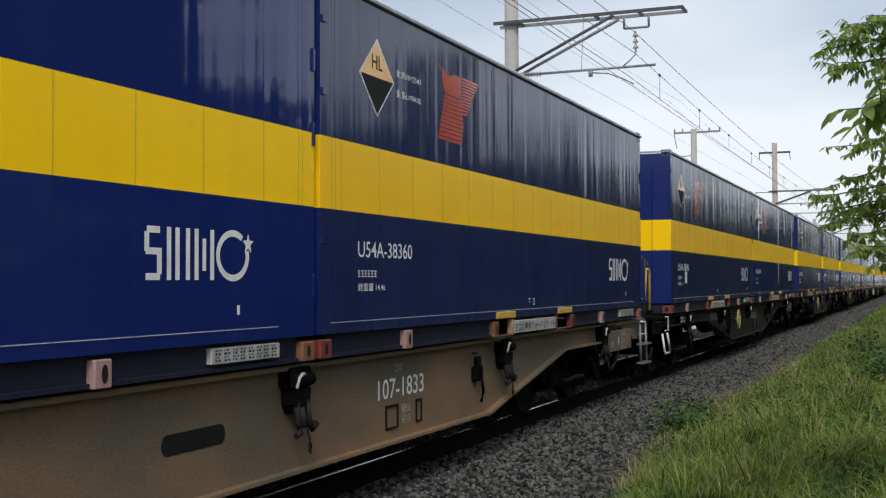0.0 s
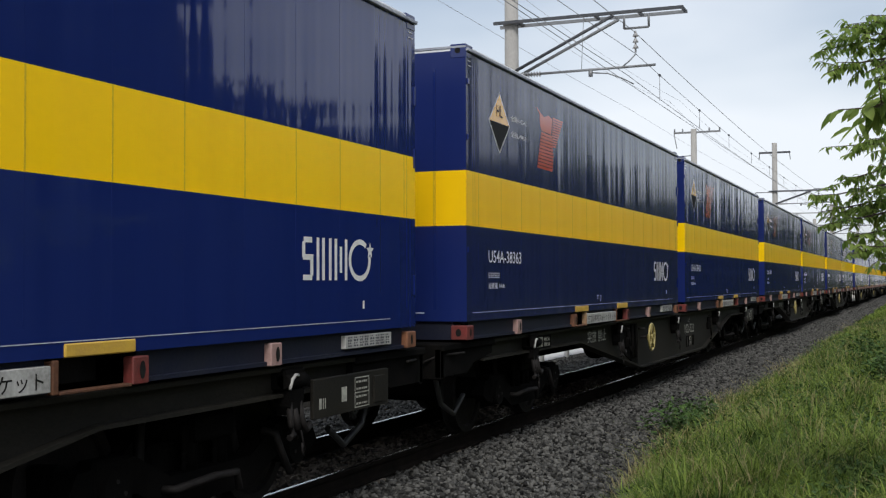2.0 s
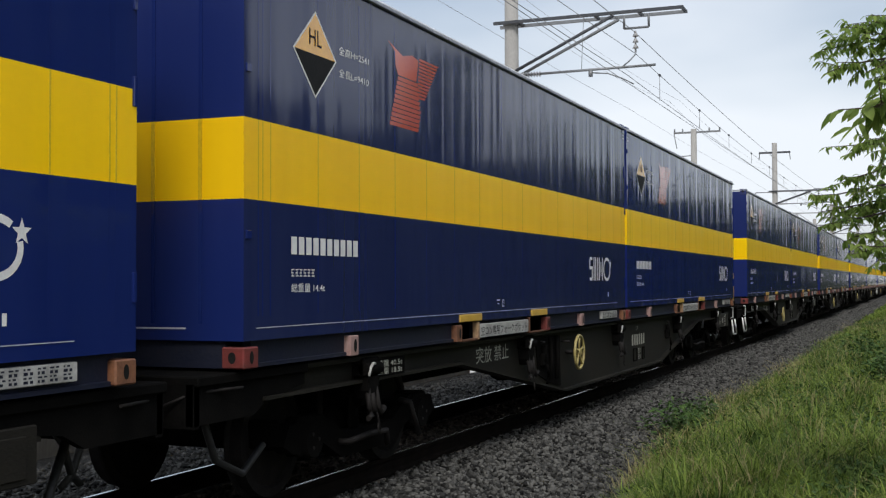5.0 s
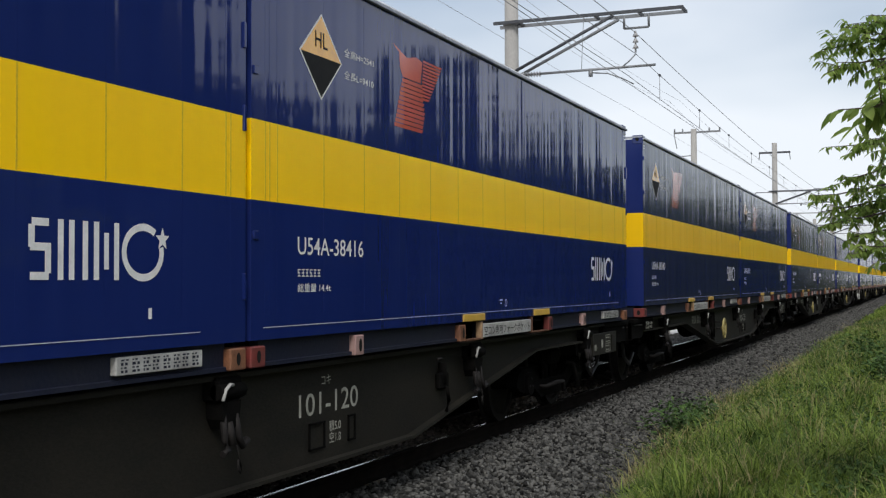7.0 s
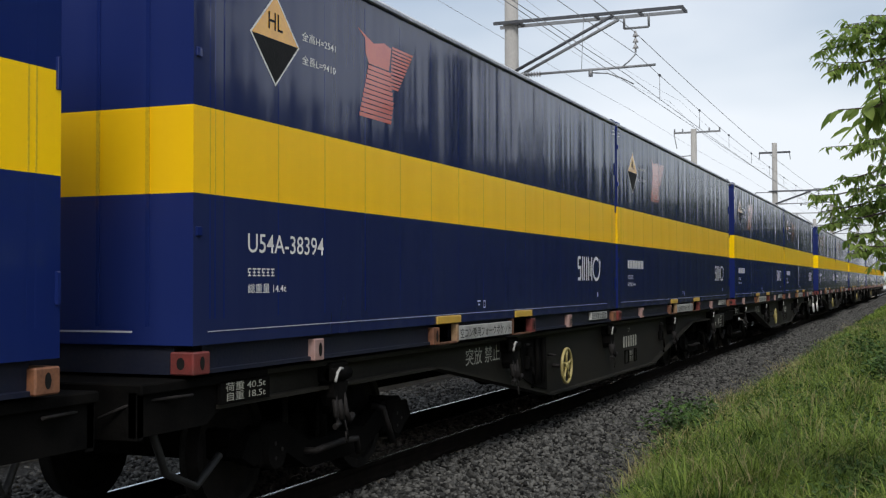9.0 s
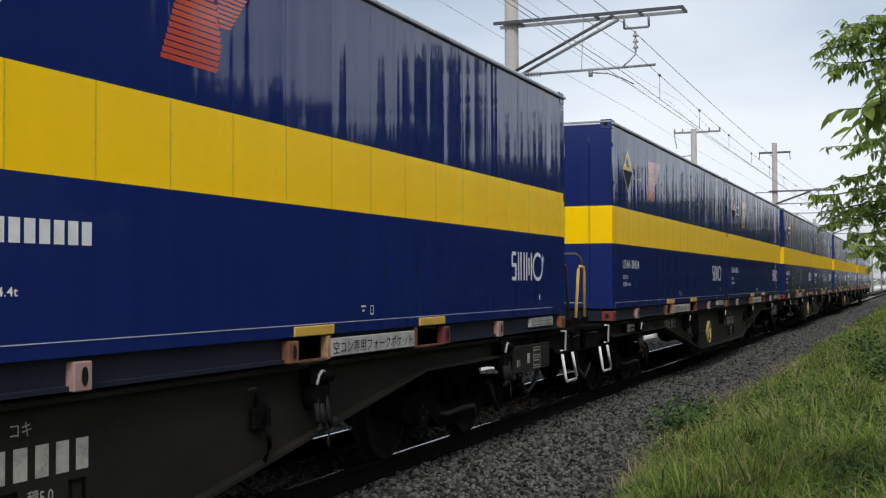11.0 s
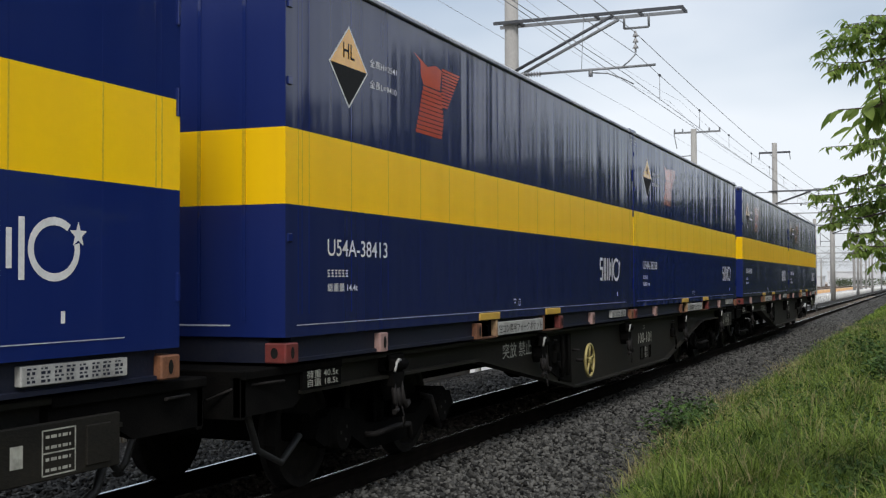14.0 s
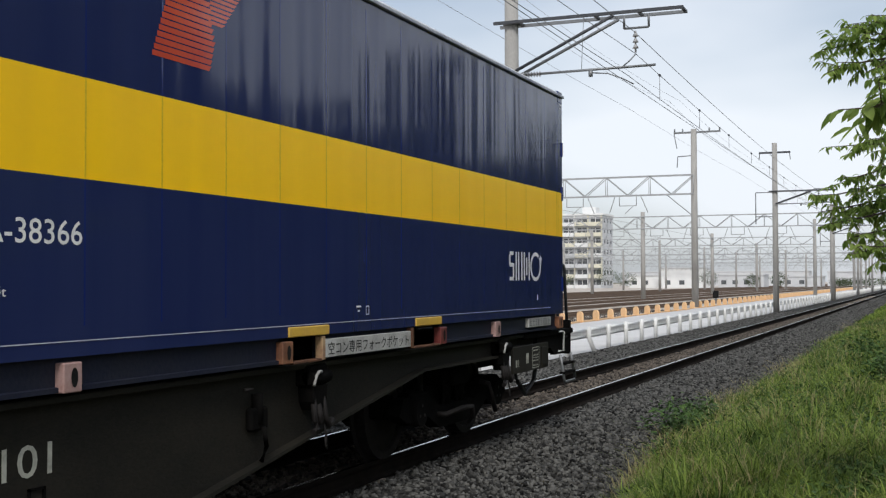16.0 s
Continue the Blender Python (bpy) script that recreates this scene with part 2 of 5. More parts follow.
def prism(bm, outline, y0, y1, mi=0):
    """A solid from an outline in x and z, from y0 to y1."""
    a = [bm.verts.new((x, y0, z)) for x, z in outline]
    b = [bm.verts.new((x, y1, z)) for x, z in outline]
    n = len(a)
    fs = [bm.faces.new(a), bm.faces.new(b[::-1])]
    for i in range(n):
        fs.append(bm.faces.new((a[i], b[i], b[(i + 1) % n], a[(i + 1) % n])))
    for f in fs:
        f.material_index = mi
    bmesh.ops.recalc_face_normals(bm, faces=fs)


def tube(bm, pts, r, n=8, r1=None):
    """A round bar along points, closed at the ends."""
    pts = [Vector(p) for p in pts]
    rings = []
    for i, p in enumerate(pts):
        d = (pts[min(i + 1, len(pts) - 1)] - pts[max(i - 1, 0)]).normalized()
        u = d.cross(Vector((0, 0, 1)) if abs(d.z) < 0.9 else Vector((1, 0, 0))).normalized()
        w = d.cross(u)
        rad = r if r1 is None else r + (r1 - r) * i / (len(pts) - 1)
        rings.append([bm.verts.new(p + (u * math.cos(k * math.tau / n) + w * math.sin(k * math.tau / n)) * rad) for k in range(n)])
    for a, b in zip(rings, rings[1:]):
        for k in range(n):
            bm.faces.new((a[k], a[(k + 1) % n], b[(k + 1) % n], b[k])).smooth = True
    bm.faces.new(rings[0])
    bm.faces.new(rings[-1][::-1])


def ring(bm, c, R, r, axis="y", n=24, k=8):
    vs = [[None] * k for _ in range(n)]
    for i in range(n):
        a = i * math.tau / n
        for j in range(k):
            b = j * math.tau / k
            rad, off = R + r * math.cos(b), r * math.sin(b)
            q = (rad * math.cos(a), off, rad * math.sin(a)) if axis == "y" else (off, rad * math.cos(a), rad * math.sin(a))
            vs[i][j] = bm.verts.new(Vector(c) + Vector(q))
    for i in range(n):
        for j in range(k):
            bm.faces.new((vs[i][j], vs[(i + 1) % n][j], vs[(i + 1) % n][(j + 1) % k], vs[i][(j + 1) % k])).smooth = True


def part(name, bm, material, parent=None, label="", clean=True):
    me = bpy.data.meshes.new(name)
    if clean:
        bmesh.ops.recalc_face_normals(bm, faces=bm.faces[:])
    bm.to_mesh(me)
    bm.free()
    for m in material if isinstance(material, (list, tuple)) else [material]:
        me.materials.append(m)
    ob = new(name, me)
    ob.parent = parent
    if label:
        ob["label"] = label
    return ob


def raw(name, verts, faces, material, parent=None):
    """One mesh from arrays: verts (n, 3) and faces (m, k)."""
    me = bpy.data.meshes.new(name)
    v, f = np.asarray(verts, np.float32), np.asarray(faces, np.int32)
    me.vertices.add(len(v))
    me.vertices.foreach_set("co", v.ravel())
    me.loops.add(f.size)
    me.loops.foreach_set("vertex_index", f.ravel())
    me.polygons.add(len(f))
    me.polygons.foreach_set("loop_start", np.arange(len(f), dtype=np.int32) * f.shape[1])
    me.update(calc_edges=True)
    me.materials.append(material)
    ob = new(name, me)
    ob.parent = parent
    return ob


def writing(text, height, material, depth=0.0015, width=0.0, bold=0.004):
    """A mesh of flat raised letters that read along +x and stand along +z, facing -y; lower left corner at 0."""
    cu = bpy.data.curves.new("writing", "FONT")
    cu.body, cu.size, cu.extrude, cu.resolution_u, cu.offset = text, 1.0, 0.0, 3, bold
    ob = bpy.data.objects.new("writing", cu)
    scene.collection.objects.link(ob)
    me = bpy.data.meshes.new_from_object(ob.evaluated_get(bpy.context.evaluated_depsgraph_get()))
    bpy.data.objects.remove(ob)
    bpy.data.curves.remove(cu)
    co = np.empty(len(me.vertices) * 3, np.float32)
    me.vertices.foreach_get("co", co)
    co = co.reshape(-1, 3)
    lo, hi = co.min(0), co.max(0)
    k = height / (hi[1] - lo[1])
    kx = width / (hi[0] - lo[0]) if width else k
    co = np.c_[(co[:, 0] - lo[0]) * kx, np.full(len(co), -depth), (co[:, 1] - lo[1]) * k]
    me.vertices.foreach_set("co", co.astype(np.float32).ravel())
    me.materials.clear()
    me.materials.append(material)
    me.update()
    return me


def place(name, me, m, parent, label=""):
    ob = new(name, me)
    ob.parent, ob.matrix_basis = parent, m
    if label:
        ob["label"] = label
    return ob


def empty(name, label, category, group="", kind=""):
    return tagged(new(name), label, category, group, kind)


# ---- ground and track: rail tops lie at z = 0, the track runs along x ----
def sheet(name, profile, xs, material, label, category):
    """A strip of ground: a profile of (y, z) swept along x with slight unevenness."""
    v, f = [], []
    n = len(profile)
    for x in xs:
        for y, z in profile:
            far = abs(x) > 600 or abs(y) > 200
            v.append((x, y, z + (0 if far else 0.03 * noise.noise((x * 0.35, y * 0.7, 1.3)))))
    for i in range(len(xs) - 1):
        for j in range(n - 1):
            f.append((i * n + j, (i + 1) * n + j, (i + 1) * n + j + 1, i * n + j + 1))
    ob = raw(name, v, f, material)
    return tagged(ob, label, category, kind="structure")


XS = [-3000, -400, -60] + list(np.arange(-20, 120, 1.0)) + list(range(120, 600, 20)) + [800, 3000]
sheet("ground", [(-3000, 0.3), (-200, 0.3), (-30, 0.25), (-8, 0.10), (-5, 0.02), (-4, -0.02), (-3.3, -0.09), (-2.8, -0.2), (-2.4, -0.33), (-2.1, -0.42), (0, -0.46), (2.2, -0.42), (3, -0.40), (9, -0.40), (10, -0.40), (200, -0.40), (3000, -0.3)],
      XS, SOIL, "uneven soil with thatch under the grass bank", "ground")
sheet("ballast", [(-2.55, -0.46), (-2.2, -0.34), (-1.75, -0.235), (-1.2, -0.165), (-0.75, -0.16), (-0.56, -0.20), (0, -0.19), (0.56, -0.20), (0.75, -0.16), (1.2, -0.165), (1.7, -0.225), (2.3, -0.285), (3.14, -0.31)],
      XS[2:], BALLAST, "grey crushed stone ballast bed under the track", "ballast")
sheet("ballast_bank", [(0.7, -0.19), (0.8, -0.158), (2.2, -0.17), (2.72, -0.14), (2.73, -0.46)], list(np.arange(-30, 22, 1.0)), BALLAST, "grey crushed stone banked against the low wall", "ballast")
sheet("road", [(3.15, -0.33), (3.20, -0.30), (9.1, -0.30), (9.13, -0.33)], XS[2:], ROAD, "pale concrete service road beside the track", "road")
sheet("yard_ground", [(9.14, -0.36), (9.4, -0.32), (30, -0.32), (70, -0.32), (300, -0.34)], XS[2:], YARD, "brownish stone bed of the freight yard", "yard ground")


def rail_profile():
    half = [(0.0, 0.0), (0.016, -0.0002), (0.027, -0.0012), (0.0325, -0.006), (0.0325, -0.032), (0.012, -0.045), (0.0083, -0.06), (0.0083, -0.125), (0.02, -0.138), (0.0635, -0.146), (0.0635, -0.153)]
    return half + [(-y, z) for y, z in half[::-1]]


def rail(name, y, x0, x1, z=0.0, top=RAIL_TOP, label="long steel rail with a polished head and shade-darkened rusty web"):
    bm = bmesh.new()
    pr = rail_profile()
    a = [bm.verts.new((x0, y + py, z + pz)) for py, pz in pr]
    b = [bm.verts.new((x1, y + py, z + pz)) for py, pz in pr]
    n = len(pr)
    for i in range(n - 1):
        f = bm.faces.new((a[i], b[i], b[i + 1], a[i + 1]))
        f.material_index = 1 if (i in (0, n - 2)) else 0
    bm.faces.new(a)
    bm.faces.new(b[::-1])
    return tagged(part(name, bm, [SHADED_RAIL_RUST if top is RAIL_TOP else top, top]), label, "rail", "running rails", "structure")


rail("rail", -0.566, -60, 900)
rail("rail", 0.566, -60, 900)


def sleeper_mesh():
    bm = bmesh.new()
    prism(bm, [(-0.115, -0.34), (0.115, -0.34), (0.095, -0.162), (-0.095, -0.162)], -1.0, 1.0)
    for s in (-1, 1):
        for d in (-0.09, 0.09):
            box(bm, -0.05, 0.05, s * 0.566 + d - 0.025, s * 0.566 + d + 0.025, -0.165, -0.130)
    me = bpy.data.meshes.new("sleeper")
    bmesh.ops.recalc_face_normals(bm, faces=bm.faces[:])
    bm.to_mesh(me)
    bm.free()
    me.materials.append(SLEEPER)
    return me


SLEEPER_MESH = sleeper_mesh()
for i in range(240):
    ob = new("sleeper", SLEEPER_MESH)
    ob.location = (-6 + i * 0.6, 0.01 * math.sin(i * 2.1), -0.022 - 0.012 * (i % 3 == 0))
    tagged(ob, "dusty concrete sleeper bedded in ballast", "sleeper", "track sleepers", "structure")


def stones(name, x0, x1, y0, y1, density, size, ztop, material, label, seed):
    """Crushed stones strewn over a strip: rough six-sided lumps in one mesh."""
    rng = np.random.default_rng(seed)
    n = int((x1 - x0) * (y1 - y0) * density)
    base = np.array([(1, 0, 0), (-1, 0, 0), (0, 1, 0), (0, -1, 0), (0, 0, 1), (0, 0, -1)], float)
    tri = np.array([(0, 2, 4), (2, 1, 4), (1, 3, 4), (3, 0, 4), (2, 0, 5), (1, 2, 5), (3, 1, 5), (0, 3, 5)])
    c = np.c_[rng.uniform(x0, x1, n), rng.uniform(y0, y1, n)]
    z = np.array([ztop(y) for y in c[:, 1]]) + rng.uniform(-0.012, 0.012, n)
    s = size * rng.uniform(0.55, 1.25, n)
    v = base[None] * rng.uniform(0.6, 1.3, (n, 6, 1)) + rng.uniform(-0.25, 0.25, (n, 6, 3))
    q = rng.normal(size=(n, 3, 3))
    q, _ = np.linalg.qr(q)
    v = np.einsum("nij,nkj->nki", q, v) * s[:, None, None] * np.array([1, 1, 0.8])
    v += np.c_[c, z][:, None, :]
    f = tri[None] + (np.arange(n) * 6)[:, None, None]
    return tagged(raw(name, v.reshape(-1, 3), f.reshape(-1, 3), material), label, "ballast stones", kind="stuff")


def bed(y):
    a = abs(y)
    return -0.19 if a < 0.6 else -0.158 if a < 1.2 else -0.158 - (a - 1.2) * 0.12 if a < 1.75 else -0.224 - (a - 1.75) * (0.25 if y < 0 else 0.06)


stones("ballast_stones", 6.5, 24, -3.05, -0.66, 760, 0.031, lambda y: max(bed(y), float(np.interp(y, (-3.3, -2.8, -2.4, -2.1), (-0.09, -0.2, -0.33, -0.42))) + 0.01), STONES, "loose grey crushed stones on the near shoulder", 1)
stones("ballast_stones", 24, 60, -2.6, -0.66, 400, 0.040, bed, STONES, "loose grey crushed stones along the shoulder", 2)
stones("ballast_stones", 3, 22, 0.66, 2.7, 520, 0.038, lambda y: -0.152 - 0.01 * (y - 0.7), STONES, "loose grey crushed stones beyond the track", 3)
stones("ballast_stones", 22, 70, 0.66, 3.0, 300, 0.042, bed, STONES, "loose grey crushed stones along the road", 5)
stones("ballast_stones", 60, 150, -2.5, -0.66, 130, 0.055, bed, STONES, "grey crushed stones far along the shoulder", 6)
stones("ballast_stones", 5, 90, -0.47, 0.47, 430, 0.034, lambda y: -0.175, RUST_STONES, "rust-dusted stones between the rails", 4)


# low retaining wall beside the track
bm = bmesh.new()
for k in range(22):
    box(bm, -24 + k * 2.0, -22.02 + k * 2.0, 2.74, 2.92, -0.45, 0.10, 0.012)
tagged(part("retaining_wall", bm, DARK_CONCRETE), "low grey concrete retaining wall of slabs", "wall", kind="structure")


# ---- the train ----
CONT = 9.36
STARTS = [-2.66, 6.78, 18.26, 27.68, 38.14, 48.12, 58.55, 68.47, 78.83, 88.31, 99.74, 109.16, 119.54, 128.97, 139.38, 148.85, 158.93, 168.4, 179.9, 189.29, 199.64, 209.13, 219.60, 229.0, 239.33, 248.73]
SERIALS = ["", "38360", "38345", "38419", "38363", "38400", "38401", "38439", "", "", "38443", "38416", "38340", "38339", "38394", "", "", "", "38434", "38421", "38371", "38414", "38413", "38358", "38428", "38366"]
WAGON_NUMBERS = ["107-1833", "103-202", "102-522", "102-521", "", "101-120", "100-120", "", "", "101-102", "100-102", "100-101", "101-101"]
BASE = 0.992
HALF = 1.243
TOP = 2.541


def run(t):
    """Metres that the train has gone at t seconds."""
    return 14.194 * t + 0.16745 * t * t / 2 - 0.00406 * t ** 3 / 6


def casting(bm, x, y, z, sx, sy):
    """A corner casting with holes, its outer corner at x, y; sx and sy point outwards."""
    l, w, h = 0.165, 0.15, 0.125
    xa, xb = sorted((x, x - sx * l))
    ya, yb = sorted((y, y - sy * w))
    box(bm, xa, xb, ya, yb, z, z + h, 0.008)


def oval(bm, x, y, z, w, h, axis):
    """A thin upright oval on a face (normal along -y or x): a hole's dark inside, painted on."""
    n = 12
    pts = []
    for k in range(n):
        a = k * math.tau / n
        u, v = w * math.cos(a), h * math.sin(a)
        pts.append(bm.verts.new((x + u, y, z + v) if axis == "y" else (x, y + u, z + v)))
    bm.faces.new(pts)


def bars(bm, x, z, widths, h, gap, y=-0.0015):
    """A row of flat upright bars that stand for writing too small to read."""
    for w in widths:
        vs = [bm.verts.new(c) for c in ((x, y, z), (x + w, y, z), (x + w, y, z + h), (x, y, z + h))]
        bm.faces.new(vs)
        x += w + gap
    return x


def container():
    c = empty("freight_container", "blue steel freight container with a broad yellow band", "container", "containers on the train")
    y = HALF
    # skin: flush panels in three bands, with upright seams
    bm = bmesh.new()
    for z0, z1, mi in ((0.16, 0.982, 0), (0.982, 1.457, 1), (1.457, TOP - 0.05, 0)):
        box(bm, 0.0, CONT, -y, y, z0, z1, mi=mi)
    bmesh.ops.remove_doubles(bm, verts=bm.verts[:], dist=0.0005)
    bad = [f for f in bm.faces if abs(f.normal.z) > 0.9 and 0.2 < f.calc_center_median().z < 2.0]
    bmesh.ops.delete(bm, geom=bad, context="FACES")
    for f in bm.faces:
        if abs(f.normal.x) > 0.9 and f.material_index == 0:
            f.material_index = 2
    part("body", bm, [BLUE, YELLOW, BLUE_END], c, "glossy dark blue sheet with a yellow band")
    for k in range(15):
        x = 0.3 + 0.6 * k + (0.03 if k == 14 else 0)
        place("seam", SEAM, pose(x, -y, 0), c)
    for x in (0.16, 0.21, CONT - 0.21, CONT - 0.16):
        place("post_groove", SEAM, pose(x, -y, 0), c)
    for yy in (-0.95, -0.62, -0.1, 0.1, 0.62, 0.95):
        place("end_seam", END_SEAM, pose(0, yy, 0, 0, 0, -90), c)
        place("end_seam", END_SEAM, pose(CONT, yy, 0, 0, 0, 90), c)
    bm = bmesh.new()
    box(bm, 0.002, CONT - 0.002, -y + 0.001, y - 0.001, TOP - 0.06, TOP - 0.006, 0.006)
    for k in range(16):
        box(bm, 0.3 + k * 0.58, 0.36 + k * 0.58, -y + 0.08, y - 0.08, TOP - 0.014, TOP + 0.004)
    part("roof", bm, ROOF, c, "pale ribbed roof sheet")
    bm = bmesh.new()
    for s in (-1, 1):
        box(bm, 0.0, CONT, s * y - 0.028, s * y + 0.003, TOP - 0.06, TOP - 0.034, 0.004)
    for x in (0.0, CONT):
        box(bm, x - 0.005, x + 0.005, -y, y, TOP - 0.03, TOP - 0.008, 0.003)
    part("top_rail", bm, TOP_EDGE_GLARE, c, "grey top rail lightened by painted sky glare")
    bm = bmesh.new()
    box(bm, 0.1, CONT - 0.1, -y + 0.55, y - 0.12, 0.09, 0.15)
    part("floor", bm, BLACK, c)
    for s in (-1, 1):
        yo = s * (y - 0.045)
        for x0, x1 in ((0.15, 3.36), (3.9, 5.30), (5.95, CONT - 0.15)):
            bm = bmesh.new()
            ya, yb = yo - s * 0.06, yo + s * 0.020
            q = [(ya, 0.0), (yb, 0.0), (yb, 0.022), (yo, 0.026), (yo, 0.162), (ya, 0.162)]
            n0 = [bm.verts.new((x0, a, b)) for a, b in q]
            n1 = [bm.verts.new((x1, a, b)) for a, b in q]
            bm.faces.new(n0)
            bm.faces.new(n1[::-1])
            for k in range(6):
                bm.faces.new((n0[k], n1[k], n1[(k + 1) % 6], n0[(k + 1) % 6]))
            part("bottom_rail", bm, RAIL_BLUE, c, "dull blue-grey bottom rail")
    for x0, x1 in ((0.03, 0.09), (CONT - 0.09, CONT - 0.03)):
        bm = bmesh.new()
        box(bm, x0, x1, -y + 0.14, y - 0.14, 0.0, 0.17)
        part("end_sill", bm, RAIL_BLUE, c)
    for sx, x, m, lab in ((-1, -0.004, CAST_RED, "red corner casting"), (1, CONT + 0.004, CAST_ORANGE, "orange corner casting")):
        for sy in (-1, 1):
            bm = bmesh.new()
            casting(bm, x, sy * (y + 0.004), 0.0, sx, sy)
            cc = part("corner_casting", bm, m, c, lab)
            bm = bmesh.new()
            oval(bm, x - sx * 0.085, sy * (y + 0.006), 0.064, 0.022, 0.038, "y")
            part("casting_hole", bm, BLACK, cc)
            bm = bmesh.new()
            oval(bm, x + sx * 0.002, sy * (y - 0.075), 0.064, 0.026, 0.034, "x")
            part("casting_hole", bm, BLACK, cc)
            bm = bmesh.new()
            casting(bm, x, sy * (y + 0.004), TOP - 0.118, sx, sy)
            cc = part("corner_casting", bm, BLUE, c)
            bm = bmesh.new()
            oval(bm, x - sx * 0.085, sy * (y + 0.006), TOP - 0.05, 0.03, 0.024, "y")
            part("casting_hole", bm, BLACK, cc)
            bm = bmesh.new()
            oval(bm, x + sx * 0.002, sy * (y - 0.075), TOP - 0.05, 0.026, 0.026, "x")
            part("casting_hole", bm, BLACK, cc)
    # securing plates with a slot
    for x, m in ((1.42, PINK), (7.26, PINK), (3.395, CAST_ORANGE), (5.93, CAST_RED)):
        bm = bmesh.new()
        box(bm, x - 0.065, x + 0.065, -y - 0.004, -y + 0.06, -0.004, 0.135, 0.006)
        pl = part("securing_plate", bm, m, c)
        bm = bmesh.new()
        oval(bm, x + 0.005, -y - 0.0085, 0.066, 0.024, 0.046, "y")
        part("slot", bm, BLACK, pl)
    # fork pockets with yellow lintels
    for x0, x1 in ((3.45, 3.83), (5.35, 5.86)):
        # black box set back: the pocket's dark inside is put into its colour
        bm = bmesh.new()
        box(bm, x0, x1, -y + 0.22, -y + 0.5, 0.015, 0.155)
        part("fork_pocket", bm, BLACK, c)
    for x0, x1 in ((3.40, 3.93), (5.36, 5.88)):
        bm = bmesh.new()
        box(bm, x0, x1, -y - 0.010, -y + 0.02, 0.158, 0.222, 0.006)
        part("pocket_lintel", bm, SAFETY, c, "amber yellow pocket lintel")
    for q in ((3.84, 3.885, -0.005, 0.15), (5.285, 5.325, -0.005, 0.15), (3.46, 3.84, -0.010, 0.008), (5.33, 5.86, -0.010, 0.006)):
        bm = bmesh.new()
        box(bm, q[0], q[1], -y - 0.004, -y + 0.05, q[2], q[3], 0.004)
        part("pocket_edge", bm, POCKET_TAN if q[0] < 3.85 and q[0] > 3.8 else DULL_EDGE, c)
    bm = bmesh.new()
    box(bm, 3.89, 5.28, -y + 0.002, -y + 0.06, 0.008, 0.128, 0.004)
    pl = part("notice_plate", bm, DIM_WHITE, c, "white plate with black writing")
    place("writing", NOTICE, pose(3.93, -y + 0.001, 0.022), pl)
    bm = bmesh.new()
    box(bm, 8.20, 8.94, -y + 0.01, -y + 0.07, 0.045, 0.135, 0.004)
    pl = part("name_plate", bm, DIM_WHITE, c, "white plate with dark bars")
    bm = bmesh.new()
    for k in range(8):
        for zz, hh in ((0.058, 0.012), (0.078, 0.008), (0.094, 0.014), (0.116, 0.008)):
            bars(bm, 8.235 + k * 0.086 + 0.004 * (k % 3), zz, [0.012 + 0.008 * ((k + int(zz * 1000)) % 3), 0.02], hh, 0.012, -y + 0.0085)
    part("writing", bm, GREY_INK, pl)
    # painted line above the rail
    bm = bmesh.new()
    box(bm, 0.14, 8.9, -y - 0.0025, -y + 0.001, 0.229, 0.234)
    box(bm, -0.0025, 0.001, -0.85, y - 0.15, 0.226, 0.236)
    part("white_line", bm, LINE, c)
    # emblem: plain strokes, a ring and a star
    z0, h, sx = 0.512, 0.275, 0.040
    yy = -y - 0.002
    cx, cz, n = 8.355 + sx, z0 + h / 2, 28
    bm = bmesh.new()
    rg = [[bm.verts.new((cx + rx * math.cos(k * math.tau / n), yy, cz + rz * math.sin(k * math.tau / n))) for k in range(n)] for rx, rz in ((0.172, 0.145), (0.135, 0.108))]
    for k in range(n):
        if not 1 <= k <= 3:
            bm.faces.new((rg[0][k], rg[0][(k + 1) % n], rg[1][(k + 1) % n], rg[1][k]))
    bmesh.ops.delete(bm, geom=[v for v in bm.verts if not v.link_faces], context="VERTS")
    em = part("emblem", bm, LETTER, c, "white emblem of strokes, ring and star")
    hook = [(7.535, z0 + 0.145, 7.575, z0 + h - 0.03), (7.555, z0 + h - 0.035, 7.665, z0 + h), (7.545, z0 + 0.13, 7.68, z0 + 0.165), (7.64, z0 + 0.03, 7.68, z0 + 0.13), (7.545, z0, 7.665, z0 + 0.035)]
    strokes = [hook] + [[(xa, z0, xa + 0.038, z0 + h)] for xa in (7.725, 7.80, 7.895, 7.975, 8.125)] + [[(8.05, z0 + 0.05, 8.085, z0 + h - 0.05)]]
    for st in strokes:
        bm = bmesh.new()
        for k, (xa, za, xb, zb) in enumerate(st):
            bm.faces.new([bm.verts.new(q) for q in ((xa + sx, yy - k * 0.0002, za), (xb + sx, yy - k * 0.0002, za), (xb + sx, yy - k * 0.0002, zb), (xa + sx, yy - k * 0.0002, zb))])
        part("stroke", bm, LETTER, em)
    bm = bmesh.new()
    sc = (8.515 + sx, cz + 0.07)
    st = [bm.verts.new((sc[0] + (0.062 if k % 2 == 0 else 0.026) * math.cos(math.pi / 2 + k * math.pi / 5), yy - 0.0005, sc[1] + (0.062 if k % 2 == 0 else 0.026) * math.sin(math.pi / 2 + k * math.pi / 5))) for k in range(10)]
    mid = bm.verts.new((sc[0], yy - 0.0005, sc[1]))
    for k in range(10):
        bm.faces.new((mid, st[k], st[(k + 1) % 10]))
    part("star", bm, LETTER, em)
    # diamond sign
    bm = bmesh.new()
